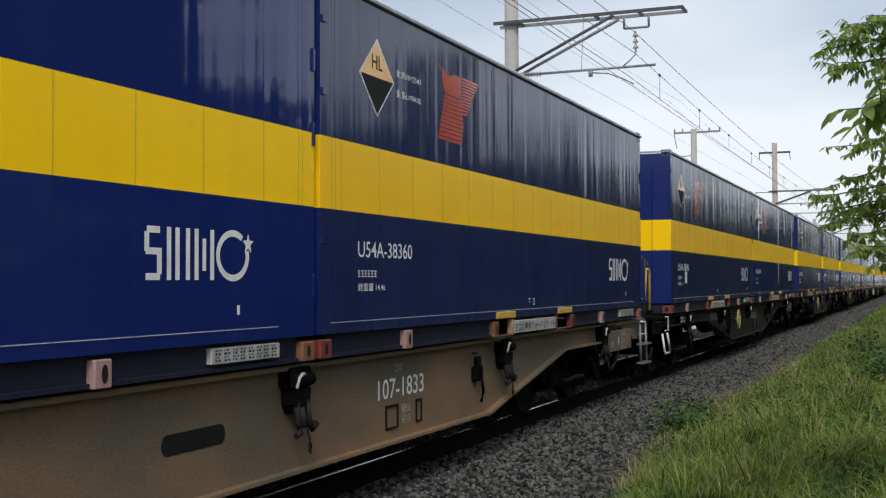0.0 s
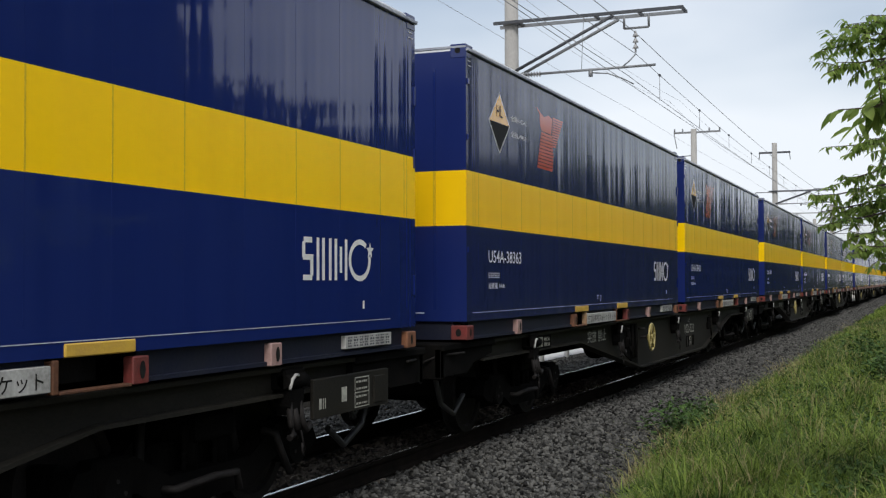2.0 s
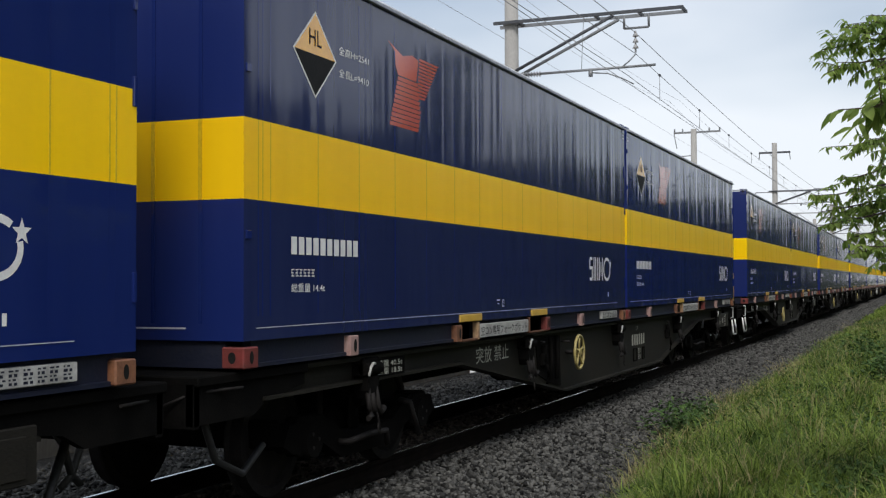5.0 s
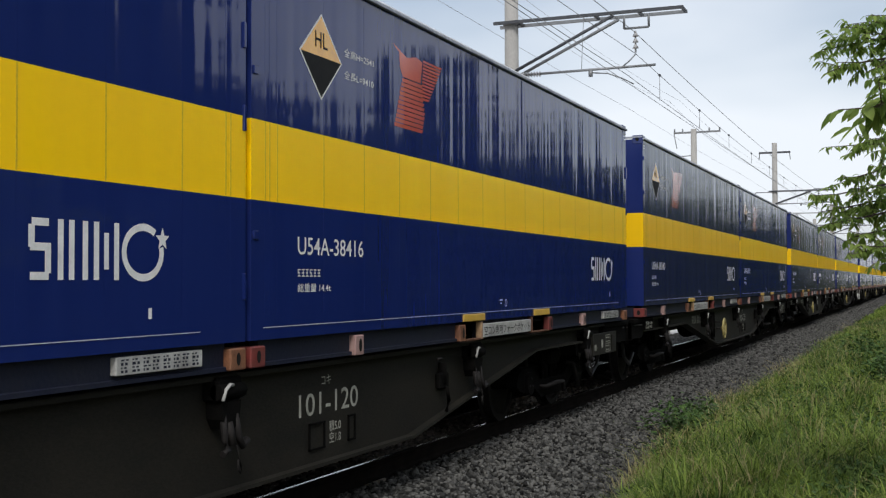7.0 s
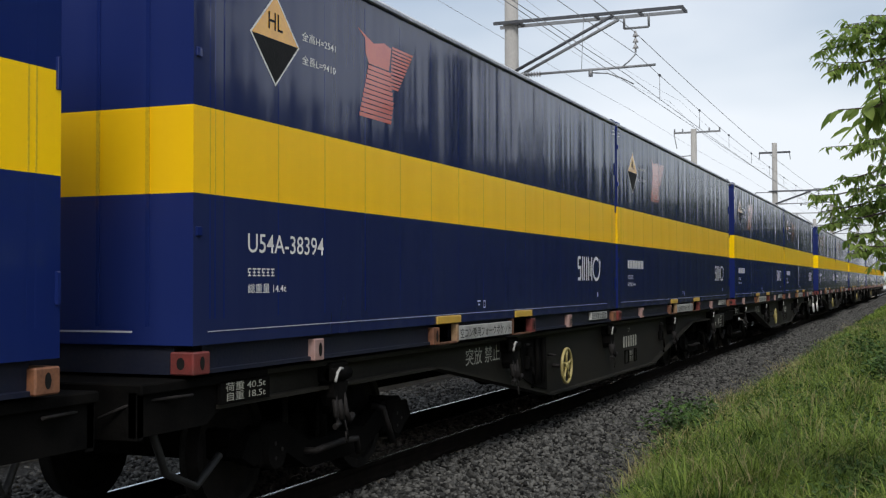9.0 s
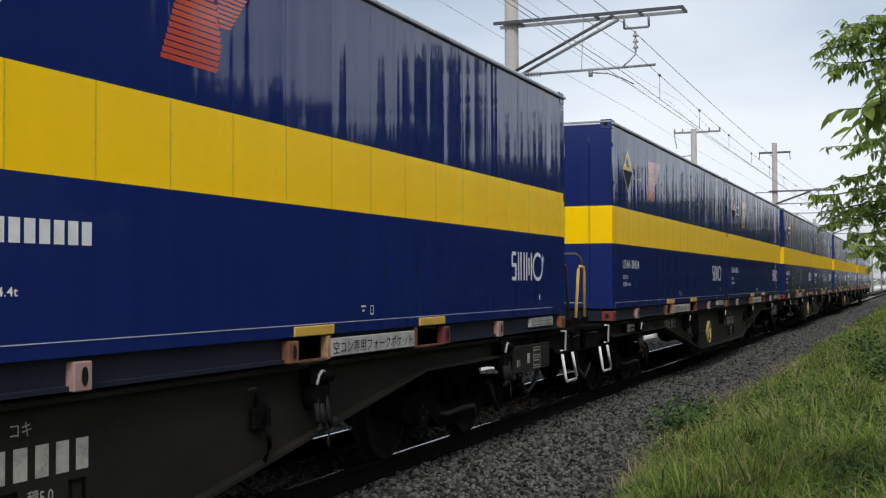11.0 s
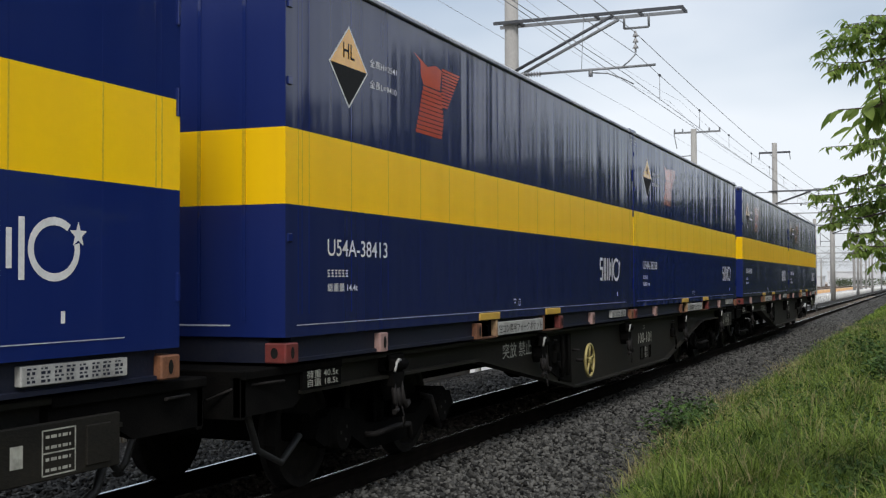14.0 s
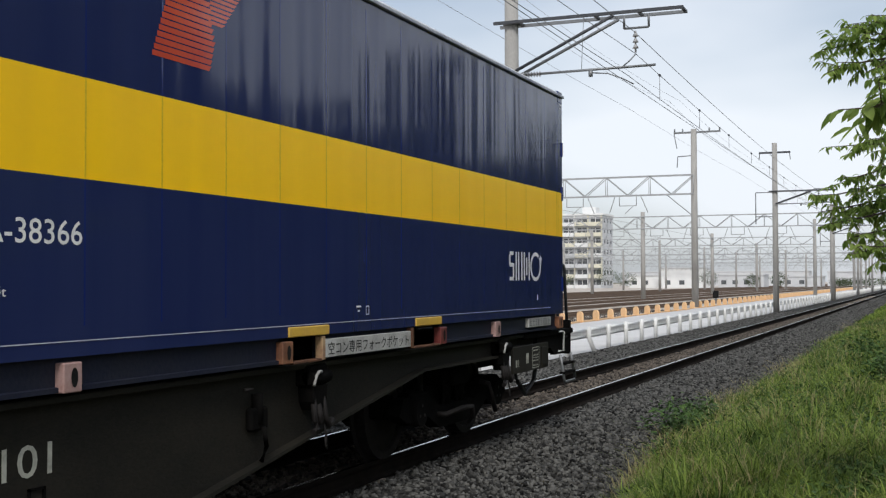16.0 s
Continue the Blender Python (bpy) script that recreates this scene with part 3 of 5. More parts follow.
    cx, cz, w, h = 0.862, 1.965, 0.275, 0.265
    for s, k in ((1.07, 0.0), (1.0, 0.001)):
        q = [(cx, cz + h * s), (cx - w * s, cz), (cx, cz - h * s), (cx + w * s, cz)]
        v = [bm.verts.new((a, -y - 0.0015 - k, b)) for a, b in q]
        if k == 0:
            bm.faces.new(v).material_index = 0
        else:
            bm.faces.new((v[0], v[1], v[3])).material_index = 1
            bm.faces.new((v[1], v[2], v[3])).material_index = 2
    d = part("diamond_sign", bm, [LETTER, AMBER, BLACK], c, "diamond sign, amber above and black below")
    place("writing", HL, pose(0.775, -y - 0.003, 2.02), d)
    # dimensions
    place("height_writing", DIM_H, pose(1.19, -y - 0.001, 2.025), c, "white painted dimension")
    place("length_writing", DIM_L, pose(1.19, -y - 0.001, 1.875), c, "white painted dimension")
    # running figure, a plain red shape that breaks into stripes
    bm = bmesh.new()
    def poly(q):
        bm.faces.new([bm.verts.new((a, -y - 0.0018, b)) for a, b in q])
    poly([(1.98, 2.27), (2.10, 2.215), (2.11, 2.11), (2.16, 2.045), (2.50, 2.045), (2.54, 2.215), (2.42, 2.235), (2.24, 2.20)])
    for k in range(11):
        z = 2.035 - k * 0.035
        l, r = 2.15 - 0.014 * k, 2.52 + 0.008 * k - 0.018 * max(0, k - 6)
        poly([(l, z - 0.028), (r, z - 0.028), (r + 0.02, z), (l, z)])
    for k in range(12):
        z = 2.235 - k * 0.027
        poly([(2.555 - 0.003 * k, z - 0.018), (2.92 - 0.024 * k, z - 0.018), (2.95 - 0.024 * k, z), (2.555 - 0.003 * k, z)])
    part("red_figure", bm, RED_FILM, c, "red-orange figure of stripes")
    # serial: bars where it cannot be read
    bm = bmesh.new()
    bars(bm, 0.55, 0.672, [0.07] * 10, 0.11, 0.025, -y - 0.0015)
    part("serial_writing", bm, LETTER, c)
    bm = bmesh.new()
    for k in range(6):
        x, wv = 0.55 + 0.052 * k, 0.040 if k % 2 else 0.036
        bars(bm, x, 0.535, [wv], 0.007, 0, -y - 0.0015)
        bars(bm, x, 0.5545, [wv * 0.8], 0.007, 0, -y - 0.0015)
        bars(bm, x, 0.574, [wv], 0.007, 0, -y - 0.0015)
        bars(bm, x + wv * 0.4, 0.542, [0.007], 0.0125, 0, -y - 0.0015)
        bars(bm, x + (wv * 0.4 if k % 3 else 0.002), 0.5615, [0.007], 0.0125, 0, -y - 0.0015)
    part("owner_writing", bm, LETTER, c)
    place("weight_writing", WEIGHT, pose(0.55, -y - 0.001, 0.437), c)
    # small marks
    bm = bmesh.new()
    bars(bm, 8.44, 0.315, [0.028], 0.055, 0, -y - 0.0015)
    bars(bm, 4.34, 0.325, [0.075], 0.012, 0, -y - 0.0015)
    bars(bm, 4.36, 0.295, [0.035], 0.012, 0, -y - 0.0015)
    for xa, xb, za, zb in ((4.49, 4.54, 0.27, 0.278), (4.49, 4.54, 0.327, 0.335), (4.49, 4.497, 0.27, 0.335), (4.533, 4.54, 0.27, 0.335)):
        bm.faces.new([bm.verts.new(q) for q in ((xa, -y - 0.0015, za), (xb, -y - 0.0015, za), (xb, -y - 0.0015, zb), (xa, -y - 0.0015, zb))])
    bars(bm, 0.035, 2.36, [0.085], 0.006, 0, -y - 0.0062)
    bars(bm, 0.035, 2.40, [0.085], 0.006, 0, -y - 0.0062)
    bars(bm, CONT - 0.13, 2.36, [0.085], 0.006, 0, -y - 0.0062)
    bars(bm, CONT - 0.13, 2.40, [0.085], 0.006, 0, -y - 0.0062)
    part("small_mark", bm, LETTER, c)
    # hinge bosses and rain lip on the end
    for s in (-1, 1):
        bm = bmesh.new()
        tube(bm, [(-0.02, s * 0.62, TOP - 0.16), (0.0, s * 0.62, TOP - 0.16)], 0.03, 8)
        part("end_boss", bm, BLUE, c)
    for z in (0.75, 1.72, 2.2):
        bm = bmesh.new()
        box(bm, 0.02, 0.07, -y - 0.012, -y + 0.012, z, z + 0.05, 0.003)
        part("hinge", bm, BLUE, c)
        bm = bmesh.new()
        box(bm, CONT - 0.035, CONT - 0.01, -y - 0.014, -y + 0.014, z - 0.35, z - 0.2, 0.003)
        part("hinge", bm, BLUE, c)
    return c


NOTICE = writing("空コン専用フォークポケット", 0.085, BLACK, 0.001, 1.30)
HL = writing("HL", 0.105, BLACK, 0.001, 0.17)
DIM_H = writing("全高H=2541", 0.06, LETTER, 0.001, 0.46)
DIM_L = writing("全長L=9410", 0.06, LETTER, 0.001, 0.46)
WEIGHT = writing("総重量 14.4t", 0.055, LETTER, 0.001, 0.44)
SEAM_YELLOW = mat("grimy_yellow_seam", (0.50, 0.31, 0.004), (0.78, 0.51, 0.002), 0.5, scale=0.6)
DULL_EDGE = mat("worn_pocket_edge", (0.14, 0.065, 0.035), (0.07, 0.035, 0.024), 0.7, spec=0.2, scale=10)
GREY_INK = RAIL_BLUE


def seam_mesh(name, w, d, z0, z1):
    """One upright ridge, blue above and below the yellow band."""
    bm = bmesh.new()
    for a, b, mi in ((z0, 0.98, 0), (0.984, 1.455, 1), (1.459, z1, 0)):
        k = d if mi else d * 0.6
        prism(bm, [(-w, a), (w, a), (w, b), (-w, b)], -k, 0.002, mi)
    me = bpy.data.meshes.new(name)
    bm.to_mesh(me)
    bm.free()
    for m in (BLUE, SEAM_YELLOW):
        me.materials.append(m)
    return me


SEAM = seam_mesh("seam", 0.006, 0.0012, 0.30, TOP - 0.12)
END_SEAM = seam_mesh("end_seam", 0.012, 0.008, 0.26, TOP - 0.2)
DULL = (1, 2, 4, 8, 12, 14, 15, 20, 22, 24, 25)
TRAIN = []
plain = container()
spare = [plain]
for i, (s, number) in enumerate(zip(STARTS, SERIALS)):
    if number:
        one = copy_thing(plain, Matrix.Identity(4))
        old = [o for o in one.children if o.name.startswith("serial_writing")][0]
        bpy.data.objects.remove(old)
        place("serial_writing", writing("U54A-" + number, 0.112, LETTER, 0.001, 0.93), pose(0.55, -HALF - 0.001, 0.672), one, "white painted serial")
        place("end_serial_writing", writing("U54A-" + number, 0.12, LETTER, 0.001, 0.95), pose(-0.001, 0.91, 1.92, 0, 0, -90), one)
        if i == 2:
            bm = bmesh.new()
            bars(bm, 1.13, 0.47, [0.085, 0.085], 0.19, 0.014, -HALF - 0.0016)
            part("document_sheet", bm, WHITE, one, "two white paper sheets")
    else:
        one = spare.pop() if spare else copy_thing(plain, Matrix.Identity(4))
    if i in DULL:
        body = [o for o in one.children if o.name.startswith("body")][0]
        body.data = body.data.copy()
        body.data.materials[0] = BLUE_DULL
        body.data.materials[1] = YELLOW_DULL
        one["label"] = "dulled blue steel freight container with an ochre-yellow band"
    one.matrix_basis = pose(s, 0, BASE)
    TRAIN.append((one, s, 0.0, BASE))


WHEEL_R = 0.405


def wheelset_mesh():
    bm = bmesh.new()
    n = 28
    for s in (-1, 1):
        prof = [(0.06, 0.07), (0.20, 0.06), (0.33, 0.035), (0.345, 0.062), (WHEEL_R, 0.062), (WHEEL_R, -0.03), (WHEEL_R + 0.026, -0.045), (WHEEL_R + 0.02, -0.062), (0.345, -0.062), (0.33, -0.02), (0.20, 0.01), (0.06, -0.06)]
        rings = []
        for k in range(n):
            a = k * math.tau / n
            rings.append([bm.verts.new((r * math.cos(a), s * (0.566 + o), r * math.sin(a))) for r, o in prof])
        for k in range(n):
            p, q = rings[k], rings[(k + 1) % n]
            for j in range(len(prof)):
                j2 = (j + 1) % len(prof)
                bm.faces.new((p[j], q[j], q[j2], p[j2]))
    tube(bm, [(0, -0.95, 0), (0, 0.95, 0)], 0.065, 12)
    for s in (-1, 1):
        for k in range(3):
            a = k * math.tau / 3
            tube(bm, [(0.055 * math.cos(a), s * 0.95, 0.055 * math.sin(a)), (0.055 * math.cos(a), s * 0.975, 0.055 * math.sin(a))], 0.014, 6)
    return bm


def bogie(parent, x):
    """A two-axle bogie: bowed side frames, springs, axle boxes, brake gear; the wheelsets roll."""
    bm = bmesh.new()
    for s in (-1, 1):
        y0, y1 = sorted((s * 0.80, s * 0.92))
        prism(bm, [(-1.30, 0.40), (-1.22, 0.53), (-0.75, 0.56), (-0.42, 0.40), (0.42, 0.40), (0.75, 0.56), (1.22, 0.53), (1.30, 0.40), (1.16, 0.33), (0.74, 0.36), (0.45, 0.22), (-0.45, 0.22), (-0.74, 0.36), (-1.16, 0.33)], y0, y1)
        for k in (-1, 1):
            tube(bm, [(k * 0.95, s * 0.78, WHEEL_R), (k * 0.95, s * 0.97, WHEEL_R)], 0.12, 14)
            box(bm, k * 0.95 - 0.15, k * 0.95 + 0.15, min(s * 0.8, s * 0.93), max(s * 0.8, s * 0.93), WHEEL_R - 0.10, WHEEL_R + 0.17, 0.02)
        for dx in (-0.16, 0.16):
            for z in (0.42, 0.48, 0.54, 0.60):
                ring(bm, (dx, s * 0.86, z), 0.06, 0.018, "y", 10, 5)
            tube(bm, [(dx, s * 0.86, 0.40), (dx, s * 0.86, 0.66)], 0.05, 8)
    box(bm, -0.20, 0.20, -0.95, 0.95, 0.56, 0.72, 0.02)
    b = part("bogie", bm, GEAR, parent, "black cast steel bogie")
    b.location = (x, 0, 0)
    # added dark fillers: a block and beams close the view between the wheels
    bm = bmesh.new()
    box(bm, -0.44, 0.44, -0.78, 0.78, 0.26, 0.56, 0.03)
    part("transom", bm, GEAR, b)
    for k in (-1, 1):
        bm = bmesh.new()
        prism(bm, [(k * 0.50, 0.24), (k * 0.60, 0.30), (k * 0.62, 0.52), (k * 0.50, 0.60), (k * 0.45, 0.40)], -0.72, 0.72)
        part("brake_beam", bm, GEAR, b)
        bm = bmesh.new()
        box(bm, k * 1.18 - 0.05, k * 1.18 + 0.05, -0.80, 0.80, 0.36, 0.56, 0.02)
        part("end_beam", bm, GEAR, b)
    for s in (-1, 1):
        for k in (-1, 1):
            bm = bmesh.new()
            tube(bm, [(k * 0.46, s * 0.74, 0.70), (k * 0.50, s * 0.76, 0.44), (k * 0.53, s * 0.70, 0.36)], 0.028, 7)
            part("brake_hanger", bm, WHEEL_STEEL, b)
            bm = bmesh.new()
            box(bm, k * 0.53 - 0.045, k * 0.53 + 0.045, min(s * 0.50, s * 0.72), max(s * 0.50, s * 0.72), 0.30, 0.52, 0.015)
            part("brake_shoe", bm, WHEEL_STEEL, b)
        bm = bmesh.new()
        tube(bm, [(-0.5, s * 0.90, 0.34), (-0.48, s * 0.99, 0.34), (-0.1, s * 1.0, 0.36), (0.14, s * 1.0, 0.35), (0.17, s * 1.0, 0.24)], 0.024, 7)
        part("brake_rod", bm, WHEEL_STEEL, b)
        bm = bmesh.new()
        tube(bm, [(0.60, s * 0.90, 0.54), (0.62, s * 0.99, 0.52), (0.66, s * 1.0, 0.42), (0.78, s * 1.0, 0.25)], 0.024, 7)
        part("brake_lever", bm, WHEEL_STEEL, b)
    for k in (-1, 1):
        w = place("wheelset", WHEELSET, pose(k * 0.95, 0, WHEEL_R), b, "rolling steel wheelset")
        ROLLING.append((w, k * 0.95))
    return b


def handrail(parent, x, s):
    """Guard rails on the end platform: x is the container's end, s points outwards."""
    bm = bmesh.new()
    yy, d0, d1 = (-1.0, 0.45, 0.86) if s < 0 else (-1.12, 0.22, 0.58)
    tube(bm, [(x + s * d0, yy, 0.98), (x + s * d0, yy, 1.60), (x + s * (d0 + 0.04), yy, 1.67), (x + s * (d0 + 0.20), yy, 1.68), (x + s * (d0 + 0.26), yy, 1.64), (x + s * d1, yy, 0.98)], 0.018, 8)
    part("guard_rail", bm, SAFETY if s < 0 else DARK_STEEL, parent, "yellow bent tube guard rail" if s < 0 else "dark bent tube guard rail")
    bm = bmesh.new()
    d = d0 + 0.12
    tube(bm, [(x + s * d, yy, 1.68), (x + s * d, yy + 0.01, 1.78), (x + s * d, yy + 0.07, 1.83), (x + s * d, 0.9, 1.83)], 0.017, 8)
    part("cross_rail", bm, DARK_STEEL, parent)
    for d in (d0, d1):
        bm = bmesh.new()
        box(bm, x + s * d - 0.04, x + s * d + 0.04, yy - 0.035, yy + 0.035, 0.93, 1.06)
        part("rail_socket", bm, GEAR, parent)


def end_steps(parent, x, s, last=False):
    bm = bmesh.new()
    a, b = (x - 0.50, x - 0.13) if s < 0 else (x + 0.04, x + 0.44)
    tube(bm, [(a, -1.2, 0.70), (a + 0.07, -1.22, 0.43), (a + 0.10, -1.22, 0.40), (b + 0.07, -1.22, 0.40), (b + 0.10, -1.22, 0.43), (b, -1.2, 0.70)], 0.016, 8)
    part("step", bm, STEEL if last else WHITE, parent, "grey bent bar step" if last else "white bent bar step")
    if last:
        for z in (0.50, 0.60):
            bm = bmesh.new()
            box(bm, a + 0.03, b + 0.06, -1.24, -1.18, z - 0.012, z + 0.012)
            part("tread", bm, GEAR, parent)
    bm = bmesh.new()
    c = x - 0.10 if s < 0 else x + 0.14
    tube(bm, [(c - 0.09, -1.18, 0.95), (c, -1.21, 0.95), (c, -1.21, 0.74), (c - 0.09, -1.18, 0.74)], 0.011, 8)
    part("grab_handle", bm, WHITE, parent, "white grab handle")


def wagon(i, c0, c1):
    """A flat container wagon; x is measured from its middle, z from the rail tops."""
    tan = i == 0
    M = WAGON_TAN if tan else WAGON
    ends_long = (i in (1, 5, 9), i in (0, 4, 8, 12))
    mid = (c0 + c1 + CONT) / 2
    e0, e1 = c0 - mid - (1.02 if ends_long[0] else 0.36), c1 + CONT - mid + (0.62 if ends_long[1] else 0.36)
    if i == 0:
        e0, e1 = -9.95, c1 + CONT - mid + 0.55
    w = empty("container_wagon", "dust-brown flat container wagon carrying two containers" if tan else "dark grey flat container wagon carrying two containers", "wagon", "wagons of the train")
    # fish-bellied side sills
    bb, be, bz = (3.5, 6.0, 0.75) if tan else (2.58, 5.75, 0.80)
    for s in (-1, 1):
        bm = bmesh.new()
        y0, y1 = sorted((s * 1.06, s * 1.10))
        prism(bm, [(-be, bz), (-bb, 0.30), (bb, 0.30), (be, bz), (9.1, bz), (9.1, 0.955), (-9.1, 0.955), (-9.1, bz)], y0, y1)
        ya, yb = sorted((s * 1.01, s * 1.17))
        prism(bm, [(-9.05, bz), (-be, bz), (-bb, 0.30), (bb, 0.30), (be, bz), (9.05, bz), (9.05, bz - 0.022), (be, bz - 0.022), (bb, 0.278), (-bb, 0.278), (-be, bz - 0.022), (-9.05, bz - 0.022)], ya, yb)
        part("side_sill", bm, M, w)
        bm = bmesh.new()
        y0, y1 = sorted((s * 0.98, s * 1.17))
        box(bm, e0 + 0.1, e1 - 0.1, y0, y1, 0.935, 0.97, 0.006)
        part("deck_edge", bm, M, w)
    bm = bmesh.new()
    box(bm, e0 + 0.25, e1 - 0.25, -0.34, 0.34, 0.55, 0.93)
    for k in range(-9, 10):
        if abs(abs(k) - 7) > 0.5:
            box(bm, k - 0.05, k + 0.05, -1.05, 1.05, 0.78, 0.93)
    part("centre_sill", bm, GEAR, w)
    # end platforms
    for e, s, lng in ((e0, -1, ends_long[0]), (e1, 1, ends_long[1])):
        bm = bmesh.new()
        a, b = sorted((e, e - s * (1.75 if lng else 1.25)))
        box(bm, a, b, -1.18, 1.18, 0.915, 0.972, 0.008)
        q = [(e, 0.93), (e, 0.70), (e - s * 0.62, 0.70), (e - s * 0.78, 0.78), (e - s * 1.25, 0.84), (e - s * 1.25, 0.93)]
        for k in (-1, 1):
            yy = sorted((k * 1.10, k * 1.15))
            prism(bm, q, *yy)
        box(bm, min(e, e - s * 0.06), max(e, e - s * 0.06), -1.15, 1.15, 0.68, 0.93, 0.006)
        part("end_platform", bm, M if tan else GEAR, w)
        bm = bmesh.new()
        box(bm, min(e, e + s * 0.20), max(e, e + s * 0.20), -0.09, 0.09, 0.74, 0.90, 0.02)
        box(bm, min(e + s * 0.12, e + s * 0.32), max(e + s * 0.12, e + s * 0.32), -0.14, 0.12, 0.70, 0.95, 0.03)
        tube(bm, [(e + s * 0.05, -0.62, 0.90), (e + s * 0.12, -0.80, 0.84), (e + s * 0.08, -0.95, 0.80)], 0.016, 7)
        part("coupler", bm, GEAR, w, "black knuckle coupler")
        bm = bmesh.new()
        tube(bm, [(e - s * 0.05, -0.45, 0.72), (e + s * 0.06, -0.45, 0.60), (e + s * 0.14, -0.44, 0.42), (e + s * 0.22, -0.43, 0.36)], 0.022, 8)
        part("air_hose", bm, RUBBER, w)
        bm = bmesh.new()
        tube(bm, [(e - s * 0.45, -0.9, 0.72), (e - s * 0.60, -0.9, 0.42), (e - s * 0.90, -0.9, 0.30), (e - s * 1.15, -0.9, 0.45)], 0.024, 8)
        part("air_hose", bm, RUBBER, w)
        bm = bmesh.new()
        tube(bm, [(e + s * 0.06, -0.96, 0.80), (e - s * 0.02, -1.12, 0.88), (e - s * 0.34, -1.19, 0.885), (e - s * 0.42, -1.2, 0.885)], 0.009, 7)
        part("uncoupling_lever", bm, WHEEL_STEEL, w)
        if lng and i != 0:
            handrail(w, (c0 - mid) if s < 0 else (c1 + CONT - mid), s)
            end_steps(w, (c0 - mid) if s < 0 else (c1 + CONT - mid), s, i == 12)
    if i == 0:
        bm = bmesh.new()
        x = e1 - 0.06
        tube(bm, [(x, -1.18, 0.95), (x, -1.18, 1.80), (x, -1.10, 1.88), (x, -0.2, 1.88)], 0.020, 8)
        tube(bm, [(x, -1.18, 1.45), (x, -0.2, 1.45)], 0.016, 8)
        part("guard_rail", bm, DARK_STEEL, w, "grey bent tube guard rail")
        bm = bmesh.new()
        for dx in (0.0, -0.36):
            tube(bm, [(x + dx, -1.19, 0.90), (x + dx, -1.21, 0.34)], 0.018, 7)
        for z in (0.36, 0.62):
            box(bm, x - 0.38, x + 0.04, -1.27, -1.15, z - 0.012, z + 0.012)
        part("step", bm, STEEL, w, "grey ladder step")
        bm = bmesh.new()
        tube(bm, [(x - 0.30, -1.16, 0.93), (x - 0.22, -1.24, 0.93), (x - 0.22, -1.24, 0.76), (x - 0.30, -1.16, 0.76)], 0.014, 7)
        part("grab_handle", bm, WHITE, w)
    # securing cones with white levers along the deck
    for x in (-7.62, -3.95, -0.12, 3.9, 7.6):
        bm = bmesh.new()
        box(bm, x - 0.13, x + 0.13, -1.20, -1.04, 0.82, 0.955, 0.014)
        prism(bm, [(x - 0.10, 0.82), (x + 0.10, 0.82), (x + 0.08, 0.70), (x + 0.03, 0.66), (x - 0.05, 0.66), (x - 0.09, 0.72)], -1.21, -1.10)
        tube(bm, [(x - 0.13, -1.19, 0.875), (x + 0.13, -1.19, 0.875)], 0.045, 9)
        lk = part("container_lock", bm, GEAR, w)
        for pts, r in (([(x - 0.06, -1.19, 0.74), (x - 0.075, -1.21, 0.60), (x - 0.05, -1.22, 0.545), (x - 0.11, -1.22, 0.53)], 0.021), ([(x + 0.06, -1.19, 0.74), (x + 0.07, -1.21, 0.61), (x + 0.10, -1.22, 0.555), (x + 0.15, -1.22, 0.585)], 0.024), ([(x - 0.02, -1.2, 0.70), (x - 0.01, -1.22, 0.57)], 0.026)):
            bm = bmesh.new()
            tube(bm, pts, r, 7)
            part("hook", bm, WHEEL_STEEL, lk)
        bm = bmesh.new()
        tube(bm, [(x - 0.13, -1.235, 0.83), (x - 0.10, -1.235, 0.89), (x - 0.05, -1.23, 0.915), (x - 0.01, -1.225, 0.91)], 0.0105, 7)
        part("lever", bm, DIM_WHITE, lk, "dull white locking lever")
        bm = bmesh.new()
        tube(bm, [(x + 0.05, -1.21, 0.56), (x + 0.06, -1.22, 0.50), (x + 0.085, -1.22, 0.44), (x + 0.075, -1.22, 0.40), (x + 0.055, -1.22, 0.42), (x + 0.05, -1.22, 0.48)], 0.007, 5)
        part("chain", bm, WHEEL_STEEL, lk)
    # brake cylinder and tank between the sills
    for nm, a, b, r in (("brake_cylinder", -3.5, -2.7, 0.16), ("brake_reservoir", 3.0, 4.3, 0.19)):
        bm = bmesh.new()
        tube(bm, [(a, -0.72, 0.61), (b, -0.72, 0.61)], r, 14)
        part(nm, bm, GEAR, w)
    for x in (-3.28, 3.25):
        bm = bmesh.new()
        box(bm, x - 0.10, x + 0.10, -1.15, -1.10, 0.60, 0.74, 0.015)
        tube(bm, [(x, -1.13, 0.64), (x, -1.13, 0.82)], 0.035, 10)
        tube(bm, [(x + 0.02, -1.16, 0.62), (x + 0.04, -1.17, 0.50), (x - 0.02, -1.17, 0.42)], 0.016, 6)
        vb = part("brake_valve", bm, GEAR, w)
        bm = bmesh.new()
        tube(bm, [(x - 0.2, -1.16, 0.86), (x - 0.14, -1.18, 0.86)], 0.012, 6)
        part("valve_tap", bm, WHEEL_STEEL, vb)
    if not tan:
        # added dark plate and rods make the sill darker beside the handbrake
        bm = bmesh.new()
        prism(bm, [(-3.50, 0.90), (-2.63, 0.90), (-2.60, 0.34), (-3.0, 0.40), (-3.42, 0.52)], -1.112, -1.099)
        for x0 in (-3.05, -2.82):
            tube(bm, [(x0, -1.13, 0.90), (x0 + 0.02, -1.14, 0.66), (x0 - 0.03, -1.14, 0.44)], 0.022, 6)
        part("brake_rigging", bm, GEAR, w)
    hz = 0.70 if i in (1, 2, 3, 4) else 0.58
    if i not in (0, 12):
        bm = bmesh.new()
